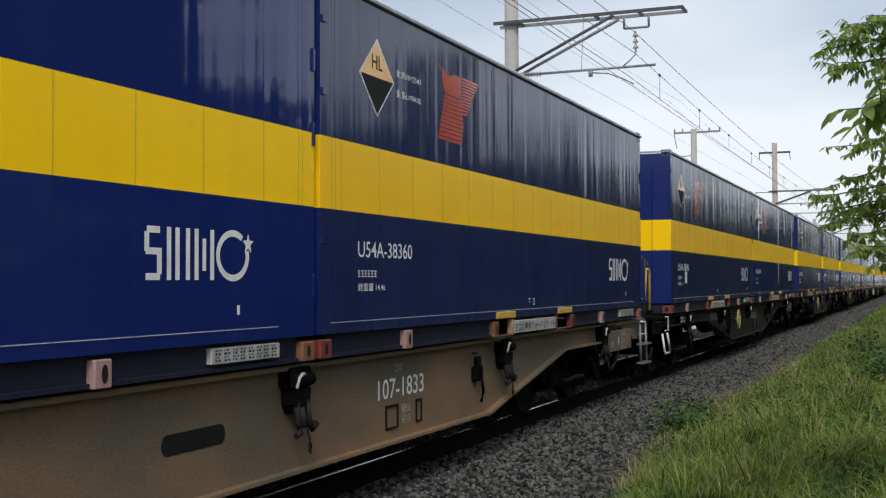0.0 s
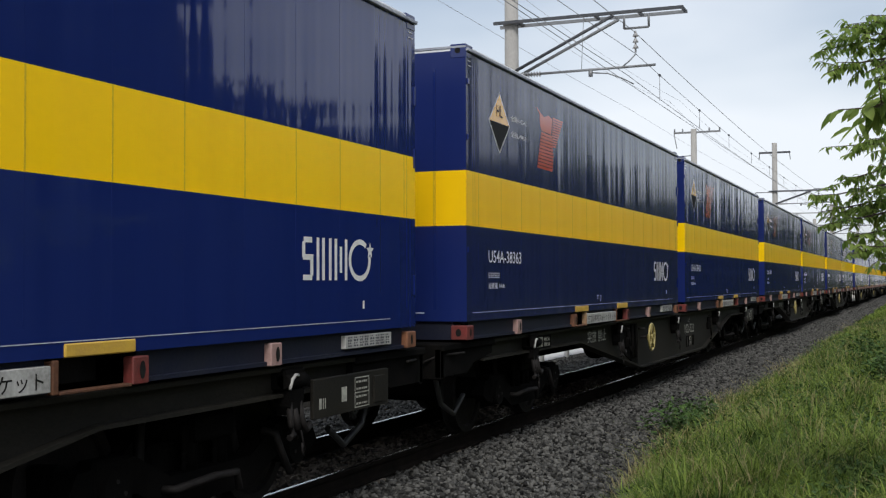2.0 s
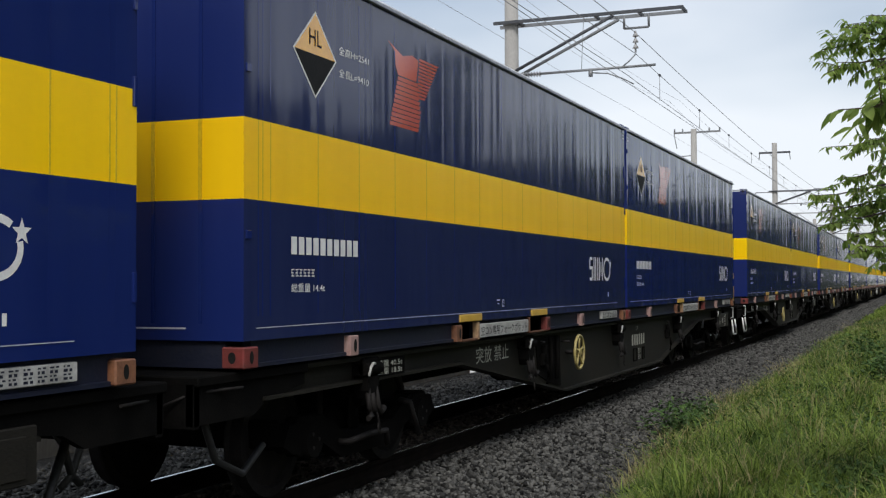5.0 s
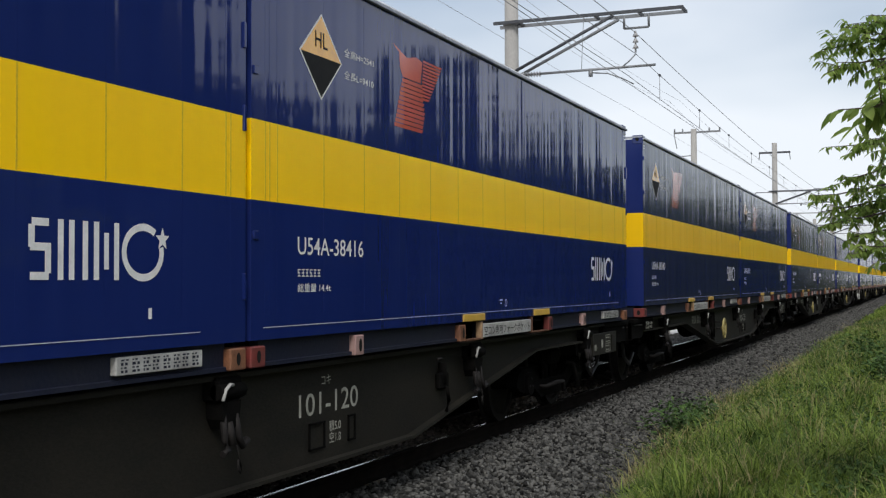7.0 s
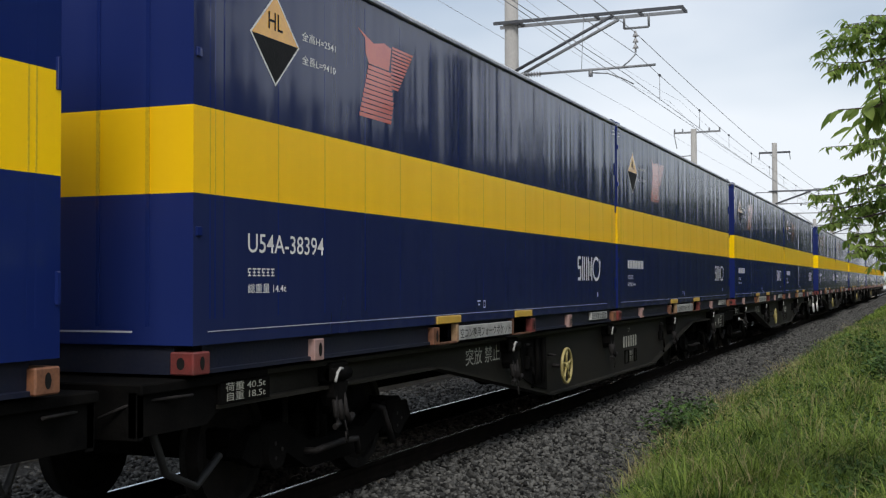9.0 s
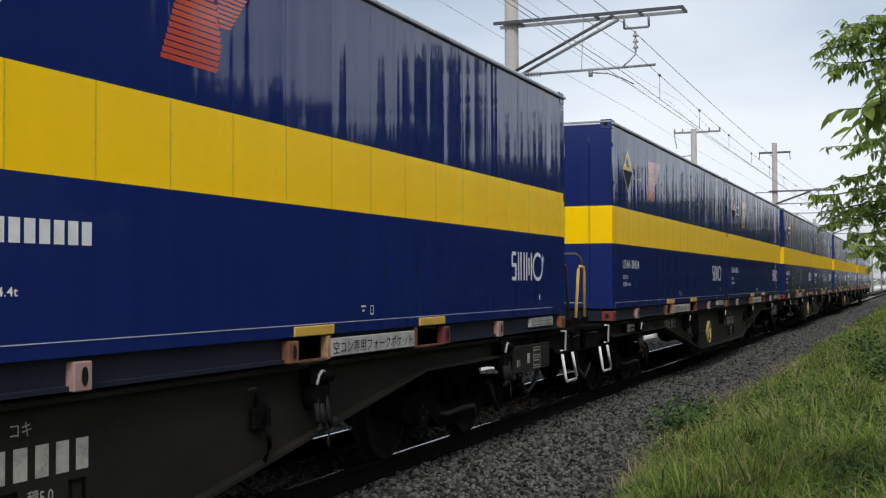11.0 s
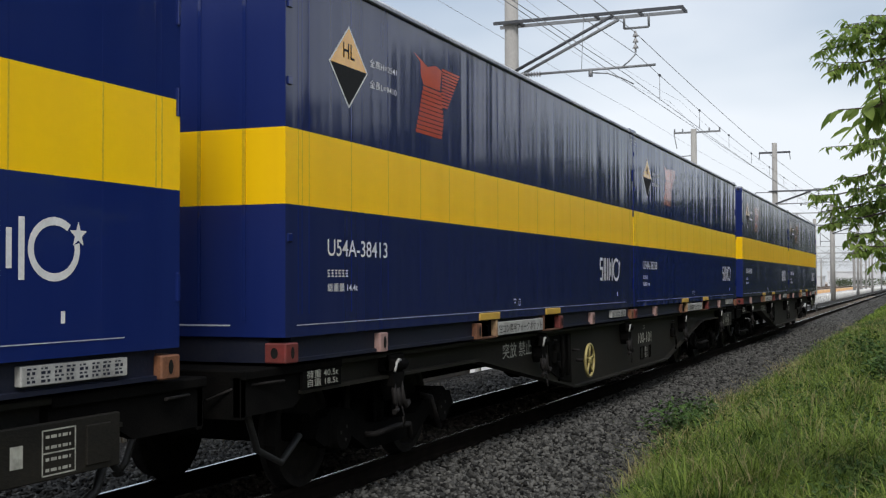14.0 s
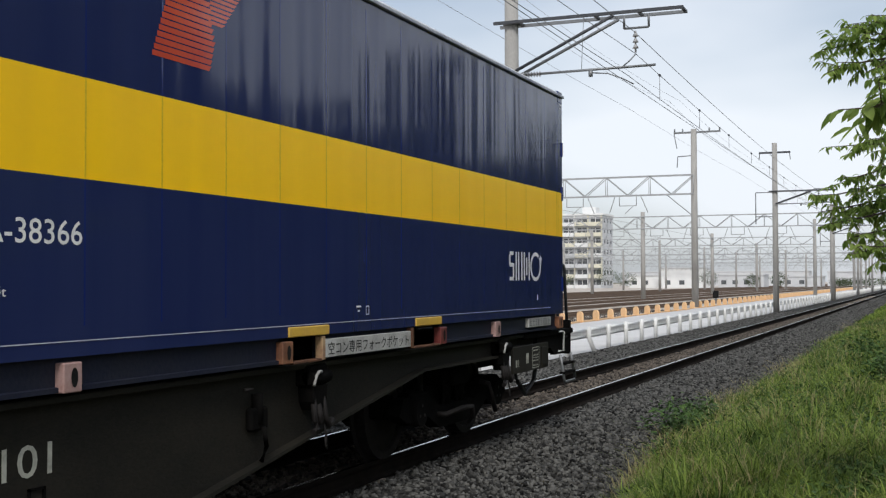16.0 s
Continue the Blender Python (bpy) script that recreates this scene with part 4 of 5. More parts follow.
        ring(bm, (-2.36, -1.26, hz), 0.185, 0.017, "y", 32, 8)
        for k in range(5):
            a = math.pi / 2 + k * math.tau / 5
            tube(bm, [(-2.36, -1.255, hz), (-2.36 + 0.18 * math.cos(a), -1.26, hz + 0.18 * math.sin(a))], 0.013, 6)
        tube(bm, [(-2.36, -1.28, hz), (-2.36, -1.20, hz)], 0.04, 12)
        part("handbrake_wheel", bm, RING_YELLOW, w, "pale yellow five-spoke handbrake wheel")
        bm = bmesh.new()
        tube(bm, [(-2.36, -1.2, hz), (-2.36, -1.05, hz)], 0.022, 8)
        tube(bm, [(-2.60, -1.12, hz + 0.13), (-2.60, -1.22, hz + 0.13)], 0.013, 8)
        part("brake_spindle", bm, WHEEL_STEEL, w)
    else:
        # flat black outline on the sill: the opening's dark inside, painted on
        bm = bmesh.new()
        x = -1.17 if tan else -1.75
        n = 16
        pts = []
        for k in range(n):
            a = k * math.tau / n
            pts.append((x + (0.25 if math.cos(a) > 0 else -0.25) * (1.0 if tan else 0.25) + 0.06 * math.cos(a), -1.1035, 0.62 + 0.06 * math.sin(a)))
        bm.faces.new([bm.verts.new(q) for q in pts])
        part("sill_opening", bm, BLACK, w)
    # raised edges round the load table
    nx = {0: 0.36, 2: 0.145, 10: -0.12, 12: -0.24}.get(i, 0.0)
    for x0, x1, z0, z1 in ((0.98, 1.20, 0.38, 0.56), (1.55, 1.66, 0.38, 0.56)):
        bm = bmesh.new()
        for q in ((x0, x1, z0, z0 + 0.012), (x0, x1, z1 - 0.012, z1), (x0, x0 + 0.012, z0, z1), (x1 - 0.012, x1, z0, z1)):
            box(bm, q[0] + nx, q[1] + nx, -1.112, -1.10, q[2], q[3])
        part("card_holder", bm, BLACK if tan else GEAR, w)
    # data plates
    bm = bmesh.new()
    px = -8.40 if i in (1, 5, 9) else -7.55 if i in (0, 2, 3, 4) else -9.05
    box(bm, px, px + 0.54, -1.18, -1.16, 0.80, 0.93)
    pl = part("data_plate", bm, GEAR, w)
    place("writing", DATA_HEAVY if i in (1, 5, 9) else DATA_PLATE, pose(px + 0.05, -1.181, 0.815), pl)
    bm = bmesh.new()
    box(bm, 7.85, 9.0, -1.195, -1.165, 0.60, 0.86, 0.006)
    box(bm, 8.74, 8.92, -1.205, -1.19, 0.63, 0.82, 0.004)
    bx = part("equipment_box", bm, M if tan else WAGON, w, "dull green-grey equipment panel")
    bm = bmesh.new()
    for q in ((8.44, 8.449, 0.62, 0.83), (8.661, 8.67, 0.62, 0.83), (8.44, 8.67, 0.62, 0.627), (8.44, 8.67, 0.72, 0.727), (8.44, 8.67, 0.823, 0.83), (8.24, 8.32, 0.68, 0.78)):
        bm.faces.new([bm.verts.new(c) for c in ((q[0], -1.197, q[2]), (q[1], -1.197, q[2]), (q[1], -1.197, q[3]), (q[0], -1.197, q[3]))])
    for r in range(4):
        bars(bm, 8.465, 0.64 + 0.048 * r + (0.006 if r > 1 else 0), [0.025, 0.04, 0.018, 0.035, 0.012], 0.014, 0.010, -1.197)
    bars(bm, 7.92, 0.66, [0.035, 0.012, 0.012], 0.07, 0.016, -1.197)
    part("writing", bm, FADED, bx)
    place("warning_writing", WARNING, pose({1: -5.02, 5: -5.5, 9: -5.5, 6: -4.96, 7: -5.0, 10: -4.96, 11: -4.96}.get(i, -5.25), -1.101, 0.745), w, "white painted warning")
    place("type_writing", TYPE, pose(1.16 + nx, -1.101, 0.80), w)
    place("load_writing", LOAD, pose(1.27 + nx, -1.101, 0.40), w)
    if WAGON_NUMBERS[i]:
        place("number_writing", writing(WAGON_NUMBERS[i], 0.15, FADED if not tan else LETTER, 0.002, 0.86), pose(0.85 + nx, -1.101, 0.61), w, "white painted wagon number")
    else:
        bm = bmesh.new()
        bars(bm, 0.90 + nx, 0.60, [0.09] * 6, 0.15, 0.05, -1.103)
        part("number_writing", bm, FADED, w)
    for k in (-1, 1):
        bogie(w, 7.1 * k)
    return w, mid


ROLLING = []
_bm = wheelset_mesh()
WHEELSET = bpy.data.meshes.new("wheelset")
bmesh.ops.recalc_face_normals(_bm, faces=_bm.faces[:])
_bm.to_mesh(WHEELSET)
_bm.free()
WHEELSET.materials.append(WHEEL_STEEL)
WARNING = writing("突放 禁止", 0.15, FADED, 0.002, 0.90)
TYPE = writing("コキ", 0.065, FADED, 0.002)
LOAD = writing("積5.0\n空1.8", 0.15, FADED, 0.002)
DATA_HEAVY = writing("荷重 40.5t\n自重 18.7t", 0.105, FADED, 0.001, 0.44)
DATA_PLATE = writing("荷重 40.5t\n自重 18.5t", 0.105, FADED, 0.001, 0.44)
for i in range(13):
    c0, c1 = STARTS[2 * i], STARTS[2 * i + 1]
    one, mid = wagon(i, c0, c1)
    TRAIN.append((one, mid, 0.0, 0.0))
    one.location = (mid, 0, 0)


# ---- overhead line ----
POLE_Y = 2.95


def insulator(bm, p, d, n, r=0.055, step=0.045):
    """A string of porcelain sheds from p along d."""
    d = Vector(d).normalized()
    for k in range(n):
        a = Vector(p) + d * step * k
        tube(bm, [a, a + d * step * 0.6], r * 0.45, 10, r * 1.1)
    tube(bm, [Vector(p) - d * 0.04, Vector(p) + d * (n * step + 0.04)], 0.02, 6)


def line_pole(x, y, top, r=0.165, arm_z=6.87, detail=True):
    g = empty("catenary_pole", "round concrete overhead line pole with steel bracket arms", "pole", "line poles")
    g.location = (x, y, 0)
    bm = bmesh.new()
    tube(bm, [(0, 0, -0.45), (0, 0, top * 0.5), (0, 0, top)], r, 20, r * 0.85)
    part("shaft", bm, CONCRETE, g, "pale grey concrete shaft")
    bm = bmesh.new()
    tube(bm, [(0, 0, arm_z - 0.04), (0, 0, arm_z + 0.04)], r + 0.01, 20)
    part("clamp_band", bm, STEEL, g)
    tip = -0.57 - y
    bm = bmesh.new()
    for yy in (tip + 0.03, tip + 0.9, tip + 1.8, -0.2):
        box(bm, -0.20, 0.20, yy - 0.03, yy + 0.03, arm_z - 0.02, arm_z + 0.02)
    arm = part("bracket_arm", bm, DARK_STEEL, g, "twin-channel bracket arm")
    # near channel dark, far channel pale: the light's fall is put into their colours
    for dx, m in ((-0.21, DARK_STEEL), (0.21, STEEL)):
        bm = bmesh.new()
        box(bm, dx - 0.03, dx + 0.03, tip, 0.32, arm_z - 0.03, arm_z + 0.03)
        part("channel", bm, m, arm)
        bm = bmesh.new()
        tube(bm, [(dx, -0.05, 5.80), (dx, 0.83 - y, arm_z - 0.05)], 0.034, 8)
        part("brace", bm, m, arm)
    if detail:
        bm = bmesh.new()
        a, b = 0.66 - y, 0.16 - y
        for q in (((0, a, arm_z - 0.02), (0, a, 6.58)), ((0, b, arm_z - 0.02), (0, b, 6.58)), ((0, a, 6.58), (0, b, 6.58))):
            tube(bm, q, 0.024, 6)
        tube(bm, [(0, -0.16, 5.79), (0, 0.03 - y, 5.81)], 0.026, 8)
        tube(bm, [(0, 1.36 - y, 5.79), (0, 1.36 - y, 5.66)], 0.045, 8)
        tube(bm, [(0, 1.36 - y, 5.74), (0, 1.0 - y, 5.70), (0, 0.70 - y, 5.58), (0, 0.47 - y, 5.45)], 0.014, 6)
        tube(bm, [(0, 0.43 - y, 6.05), (0, 0.56 - y, 5.92), (0, 0.68 - y, 5.83)], 0.014, 6)
        tube(bm, [(0, 1.50 - y, arm_z), (0, 1.55 - y, 5.82)], 0.006, 5)
        part("cantilever", bm, STEEL, g)
        bm = bmesh.new()
        insulator(bm, (0, 0.43 - y, 6.48), (0, 0, -1), 3, 0.058, 0.12)
        part("insulator", bm, PORCELAIN, g, "white ribbed porcelain insulator")
        bm = bmesh.new()
        insulator(bm, (0, -0.22, 5.79), (0, -1, 0), 7, 0.055, 0.06)
        part("insulator", bm, PORCELAIN, g, "white ribbed porcelain insulator")
    if top > 8:
        bm = bmesh.new()
        box(bm, -0.05, 0.05, -0.85, 0.85, 8.62, 8.72)
        for s in (-1, 1):
            tube(bm, [(0, s * 0.8, 8.67), (0, s * 0.85, 8.25)], 0.02, 6)
        part("cross_arm", bm, DARK_STEEL, g)
        bm = bmesh.new()
        for q in (((0, 0, 6.45), (0, 1.05, 6.45)), ((0, 1.05, 6.45), (0, 1.05, 4.7)), ((0, 1.05, 5.1), (0, 0, 5.1))):
            tube(bm, q, 0.03, 6)
        part("back_bracket", bm, STEEL, g)
    return g


line_pole(23.3, 3.05, 8.0)
for k in range(1, 9):
    line_pole(23.3 + 44.6 * k, 2.75, 9.2 if k == 1 else 8.4, arm_z=6.5, detail=k < 4)


def wires(name, y, z, sag, r, label, x0=-21.3, n=9, hangers=0.0):
    """A wire that sags between the poles."""
    bm = bmesh.new()
    pts = []
    for k in range(n):
        for j in range(14):
            u = j / 14
            pts.append((x0 + 44.6 * (k + u), y, z - 4 * sag * u * (1 - u)))
    tube(bm, pts, r, 5)
    w = tagged(part(name, bm, WIRE), label, "wire", "overhead wires")
    if hangers:
        for k in range(n - 1):
            for j in range(1, 9):
                u = (j - 0.53) / 9
                x = x0 + 44.6 * (k + u)
                bm = bmesh.new()
                tube(bm, [(x, y, z - 4 * sag * u * (1 - u)), (x, y, hangers)], 0.006, 4)
                h = part("hanger", bm, WIRE, w)
                bm = bmesh.new()
                tube(bm, [(x - 0.05, y, z - 4 * sag * u * (1 - u)), (x + 0.05, y, z - 4 * sag * u * (1 - u))], 0.028, 6)
                part("clip", bm, DARK_STEEL, h)
                if k > 2:
                    break
    return w


wires("contact_wire", 0.47, 5.39, 0.0, 0.0065, "thin grooved contact wire above the track")
wires("messenger_wire", 0.43, 6.06, 0.30, 0.0065, "sagging messenger wire with hangers above the track", hangers=5.44)
wires("feeder_wire", 0.45, 6.50, 0.22, 0.0075, "feeder wire on insulators above the track")
wires("auxiliary_wire", 0.60, 5.64, 0.14, 0.007, "thin auxiliary wire above the track")
wires("feeder_wire", 10.8, 11.5, 0.12, 0.008, "high feeder wire over the yard")
wires("feeder_wire", 8.0, 11.9, 0.5, 0.006, "thin high wire beside the yard")
wires("feeder_wire", 8.6, 11.9, 0.8, 0.006, "thin high wire beside the yard")
wires("feeder_wire", 14.2, 5.6, 0.0, 0.012, "contact wire over the yard tracks")
wires("feeder_wire", 18.0, 5.6, 0.0, 0.012, "contact wire over the yard tracks")
wires("feeder_wire", 25.5, 5.6, 0.0, 0.012, "contact wire over the yard tracks")


def gantry(x, ys, ztop, zbot, tops, y1):
    """A portal over the yard tracks: concrete masts, a lattice beam, drop brackets."""
    g = empty("yard_gantry", "lattice steel gantry on concrete masts over the yard tracks", "gantry", "yard gantries")
    g.location = (x, 0, 0)
    for y, t in zip(ys, tops):
        bm = bmesh.new()
        tube(bm, [(0, y, -0.4), (0, y, t)], 0.24, 14, 0.20)
        part("mast", bm, CONCRETE, g)
    bm = bmesh.new()
    y0 = ys[0]
    n = max(2, int((y1 - y0) / 1.45))
    for dx in (-0.25, 0.25):
        for z in (ztop, zbot):
            box(bm, dx - 0.035, dx + 0.035, y0, y1, z - 0.04, z + 0.04)
        for k in range(n):
            a, b = y0 + (y1 - y0) * k / n, y0 + (y1 - y0) * (k + 1) / n
            tube(bm, [(dx, a, zbot if k % 2 else ztop), (dx, b, ztop if k % 2 else zbot)], 0.03, 5)
            if k % 2 == 0:
                tube(bm, [(dx, a, zbot), (dx, a, ztop)], 0.025, 5)
    part("lattice_beam", bm, HAZY_STEEL, g, "grey steel lattice beam")
    y = y0 + 4.6
    while y < y1 - 1:
        bm = bmesh.new()
        for q in (((0, y - 0.6, zbot), (0, y - 0.6, zbot - 0.7)), ((0, y + 0.6, zbot), (0, y + 0.6, zbot - 0.7)), ((0, y - 0.6, zbot - 0.7), (0, y + 0.6, zbot - 0.7)), ((0, y - 0.4, zbot - 0.7), (0, y + 0.2, zbot - 1.25)), ((0, y - 0.9, zbot), (0, y - 1.4, zbot - 1.2)), ((0, y + 0.9, zbot), (0, y + 1.3, zbot - 1.2))):
            tube(bm, q, 0.03, 5)
        part("drop_bracket", bm, HAZY_STEEL, g)
        y += 3.8
    for y in ys:
        bm = bmesh.new()
        tube(bm, [(0, y, zbot - 1.6), (0, y + 1.9, zbot)], 0.04, 6)
        part("knee_brace", bm, HAZY_STEEL, g)
    return g


g = gantry(81.0, [9.55, 34.0], 8.78, 7.48, [11.9, 9.4], 34.0)
bm = bmesh.new()
box(bm, -0.06, 0.06, 7.75, 10.9, 11.62, 11.74)
for y in (7.8, 8.5, 10.3, 10.85):
    tube(bm, [(0, y, 11.74), (0, y, 11.95)], 0.05, 6)
tube(bm, [(0, 10.9, 11.65), (0, 10.7, 10.6)], 0.03, 6)
tube(bm, [(0, 10.65, 10.05), (0, 9.5, 10.1)], 0.035, 6)
tube(bm, [(0, 10.65, 10.05), (0, 10.7, 9.3)], 0.03, 6)
part("cross_arm", bm, STEEL, g)
gantry(112.5, [2.75, 20.1, 36.0, 52.0], 7.72, 6.58, [8.5, 8.2, 8.2, 8.2], 52.0)
for k, x in enumerate((157, 201.7, 246.3, 290.9, 335.5)):
    gantry(x, [7.9 if k == 0 else 4.5 + k, 20.8, 37.0, 54.0], 7.2 - 0.1 * k, 6.2 - 0.1 * k, [9.4, 7.8, 8.6, 8.2], 70.0)

# yard tracks
for k in range(9):
    y = 12.2 + 4.0 * k + (0.8 if k > 3 else 0)
    for s in (-0.566, 0.566):
        rail("yard_rail", y + s, 20, 700, -0.13, YARD_RAIL, "rusty rail in the freight yard")
stones("yard_stones", 40, 75, 9.5, 12, 40, 0.05, lambda y: -0.32, RUST_STONES, "brown stones at the edge of the yard", 8)


# ---- white guard rail beside the road ----
def guard_fence():
    g = empty("guard_fence", "white painted steel guard rail along the road", "guard rail")
    x = 21.0
    k = 0
    while x < 260:
        bm = bmesh.new()
        lean = 0.16 if abs(x - 28.6) < 0.8 else 0.0
        tube(bm, [(x + lean, 2.97 - lean, -0.42), (x, 2.97, 0.08), (x, 2.97, 0.36)], 0.062, 8)
        part("post", bm, WHITE, g)
        step = 2.0 if x < 60 else 2.05
        bm = bmesh.new()
        for z in (0.12, 0.26):
            tube(bm, [(x + 0.02, 3.06, z), (x + step - 0.02, 3.06, z)], 0.055, 6)
        box(bm, x + 0.02, x + step - 0.02, 3.02, 3.05, 0.10, 0.28)
        part("beam", bm, WHITE, g)
        x += step
        k += 1
    return g


guard_fence()


def hoop_mesh():
    bm = bmesh.new()
    n = 10
    pts = [(-0.17, -0.35)] + [(-0.17 * math.cos(k * math.pi / n), 0.10 + 0.17 * math.sin(k * math.pi / n)) for k in range(n + 1)] + [(0.17, -0.35)]
    prism(bm, pts, -0.05, 0.05)
    me = bpy.data.meshes.new("barrier_board")
    bmesh.ops.recalc_face_normals(bm, faces=bm.faces[:])
    bm.to_mesh(me)
    bm.free()
    me.materials.append(ORANGE)
    return me


HOOP = hoop_mesh()
x = 40.0
while x < 270:
    h = new("barrier_board", HOOP)
    h.location = (x, 9.3, -0.09)
    h.rotation_euler = (0, 0, radians(60))
    tagged(h, "orange round-topped barrier board beside the road", "barrier", "orange barrier boards")
    x += 2.75
bm = bmesh.new()
box(bm, 30, 280, 9.24, 9.34, -0.34, -0.24, 0.01)
tagged(part("kerb", bm, ORANGE), "low orange kerb along the yard's edge", "kerb", kind="structure")

# small dwarf signal and boxes by the yard tracks
s = empty("dwarf_signal", "small dark dwarf signal on a post in the yard", "signal")
s.location = (98, 10.9, -0.32)
bm = bmesh.new()
tube(bm, [(0, 0, 0), (0, 0, 0.5)], 0.06, 8)
part("post", bm, STEEL, s)
bm = bmesh.new()
box(bm, -0.16, 0.16, -0.22, 0.22, 0.45, 1.05, 0.03)
part("signal_head", bm, BLACK, s)
bm = bmesh.new()
box(bm, -0.2, 0.2, -0.5, 0.5, 0, 0.35, 0.02)
b = part("point_machine", bm, BLACK)
b.location = (126, 10.6, -0.32)
tagged(b, "low black point machine in the yard", "point machine")


# ---- buildings beyond the yard ----
def apartment(x, y0, y1, h, floors, bays, depth):
    g = empty("apartment_building", "white apartment block with balconies beyond the yard", "apartment building")
    g.location = (x, 0, -0.35)
    bm = bmesh.new()
    box(bm, 0, depth, y0, y1, 0, h)
    part("wall", bm, HAZY_GREYWALL, g)
    bm = bmesh.new()
    box(bm, -0.3, depth + 0.3, y0 - 0.3, y1 + 0.3, h, h + 0.5)
    box(bm, 4, 8, y0 + 3, y0 + 7, h + 0.5, h + 2.6)
    part("roof", bm, PLASTER, g)
    fh, bw = h / floors, (y1 - y0) / bays
    rng = random.Random(5)
    for f in range(floors):
        for b in range(bays):
            ya, za = y0 + b * bw, f * fh
            bm = bmesh.new()
            box(bm, -0.06, 0.1, ya + bw * 0.14, ya + bw * 0.86, za + 0.25, za + fh * 0.78)
            w = part("window", bm, GLASS, g)
            bm = bmesh.new()
            box(bm, -0.12, 0.05, ya + bw * 0.48, ya + bw * 0.52, za + 0.25, za + fh * 0.78)
            part("mullion", bm, PLASTER, w)
            bm = bmesh.new()
            box(bm, -1.3, 0, ya + 0.1, ya + bw - 0.1, za - 0.12, za + 0.05)
            box(bm, -1.3, -1.18, ya + 0.1, ya + bw - 0.1, za + 0.05, za + 1.0)
            box(bm, -1.3, 0.0, ya + 0.02, ya + 0.16, za - 0.12, za + fh - 0.15)
            part("balcony", bm, rng.choice([PLASTER, CREAM, PLASTER, HAZY_GREYWALL, HAZY_GREYWALL]), g)
        bm = bmesh.new()
        for k in range(3):
            box(bm, 1.5 + k * 3.6, 2.9 + k * 3.6, y0 - 0.06, y0 + 0.06, f * fh + 0.9, f * fh + 2.1)
        part("side_window", bm, GLASS, g)
    return g


apartment(330, 80.0, 104.0, 21.0, 7, 6, 12)


def low_block(x, y0, y1, h, depth, wall, name, label, category):
    g = empty(name, label, category)
    g.location = (x, 0, -0.35)
    bm = bmesh.new()
    box(bm, 0, depth, y0, y1, 0, h)
    part("wall", bm, wall, g)
    bm = bmesh.new()
    box(bm, -0.25, depth + 0.25, y0 - 0.25, y1 + 0.25, h, h + 0.35)
    part("roof", bm, HAZY_GREYWALL, g)
    n = max(2, int((y1 - y0) / 3.2))
    for f in range(max(1, int(h / 3.2))):
        for k in range(n):
            c = y0 + (y1 - y0) * (k + 0.5) / n
            if (k * 7 + f * 3) % 5 == 0:
                continue
            bm = bmesh.new()
            box(bm, -0.07, 0.1, c - 0.75, c + 0.75, f * 3.2 + 1.0, f * 3.2 + 2.2)
            part("window", bm, GLASS, g)
    return g


low_block(345, 66, 76, 3.6, 10, PLASTER, "office_building", "low white office building beyond the yard", "building")
low_block(338, 53, 65, 5.6, 12, PLASTER, "office_building", "white two-storey building beyond the yard", "building")
low_block(352, 38, 51, 3.6, 12, HAZY_GREYWALL, "warehouse", "grey warehouse beyond the yard", "warehouse")
low_block(380, 24, 36, 3.2, 12, HAZY_GREYWALL, "warehouse", "long grey warehouse beyond the yard", "warehouse")
low_block(430, 8, 26, 5.0, 14, HAZY_GREYWALL, "warehouse", "long grey warehouse beyond the yard", "warehouse")
low_block(470, -14, 7, 4.5, 14, PLASTER, "warehouse", "pale warehouse at the end of the track", "warehouse")
low_block(520, 40, 120, 6, 14, HAZY_GREYWALL, "warehouse", "long far warehouse in the haze", "warehouse")


# ---- foliage ----
def leaves(rng, centres, size, droop=0.3, aim=None, slim=0.20):
    """Pointed leaves of two folded halves at the centres."""
    n = len(centres)
    L = size * rng.uniform(0.7, 1.25, n)
    az = rng.uniform(0, math.tau, n)
    el = -droop + rng.normal(0, 0.35, n)
    d = np.c_[np.cos(az) * np.cos(el), np.sin(az) * np.cos(el), np.sin(el)]
    if aim is not None:
        d = aim / np.linalg.norm(aim, axis=1)[:, None]
    up = np.tile([0, 0, 1.0], (n, 1)) + rng.normal(0, 0.35, (n, 3))
    s = np.cross(d, up)
    s /= np.linalg.norm(s, axis=1)[:, None]
    u = np.cross(s, d)
    w = (L * slim)[:, None]
    L = L[:, None]
    c = np.asarray(centres)
    pts = [c, c + d * L * 0.35 + s * w + u * w * 0.25, c + d * L * 0.75 + s * w * 0.7 + u * w * 0.1 - np.array([0, 0, 1]) * L * 0.04, c + d * L - np.array([0, 0, 1]) * L * 0.14,
           c + d * L * 0.75 - s * w * 0.7 + u * w * 0.1 - np.array([0, 0, 1]) * L * 0.04, c + d * L * 0.35 - s * w + u * w * 0.25, c + d * L * 0.5 - u * w * 0.12]
    v = np.stack(pts, 1).reshape(-1, 3)
    t = np.array([(0, 1, 6), (1, 2, 6), (2, 3, 6), (3, 4, 6), (4, 5, 6), (5, 0, 6)])
    f = (t[None] + (np.arange(n) * 7)[:, None, None]).reshape(-1, 3)
    return v, f


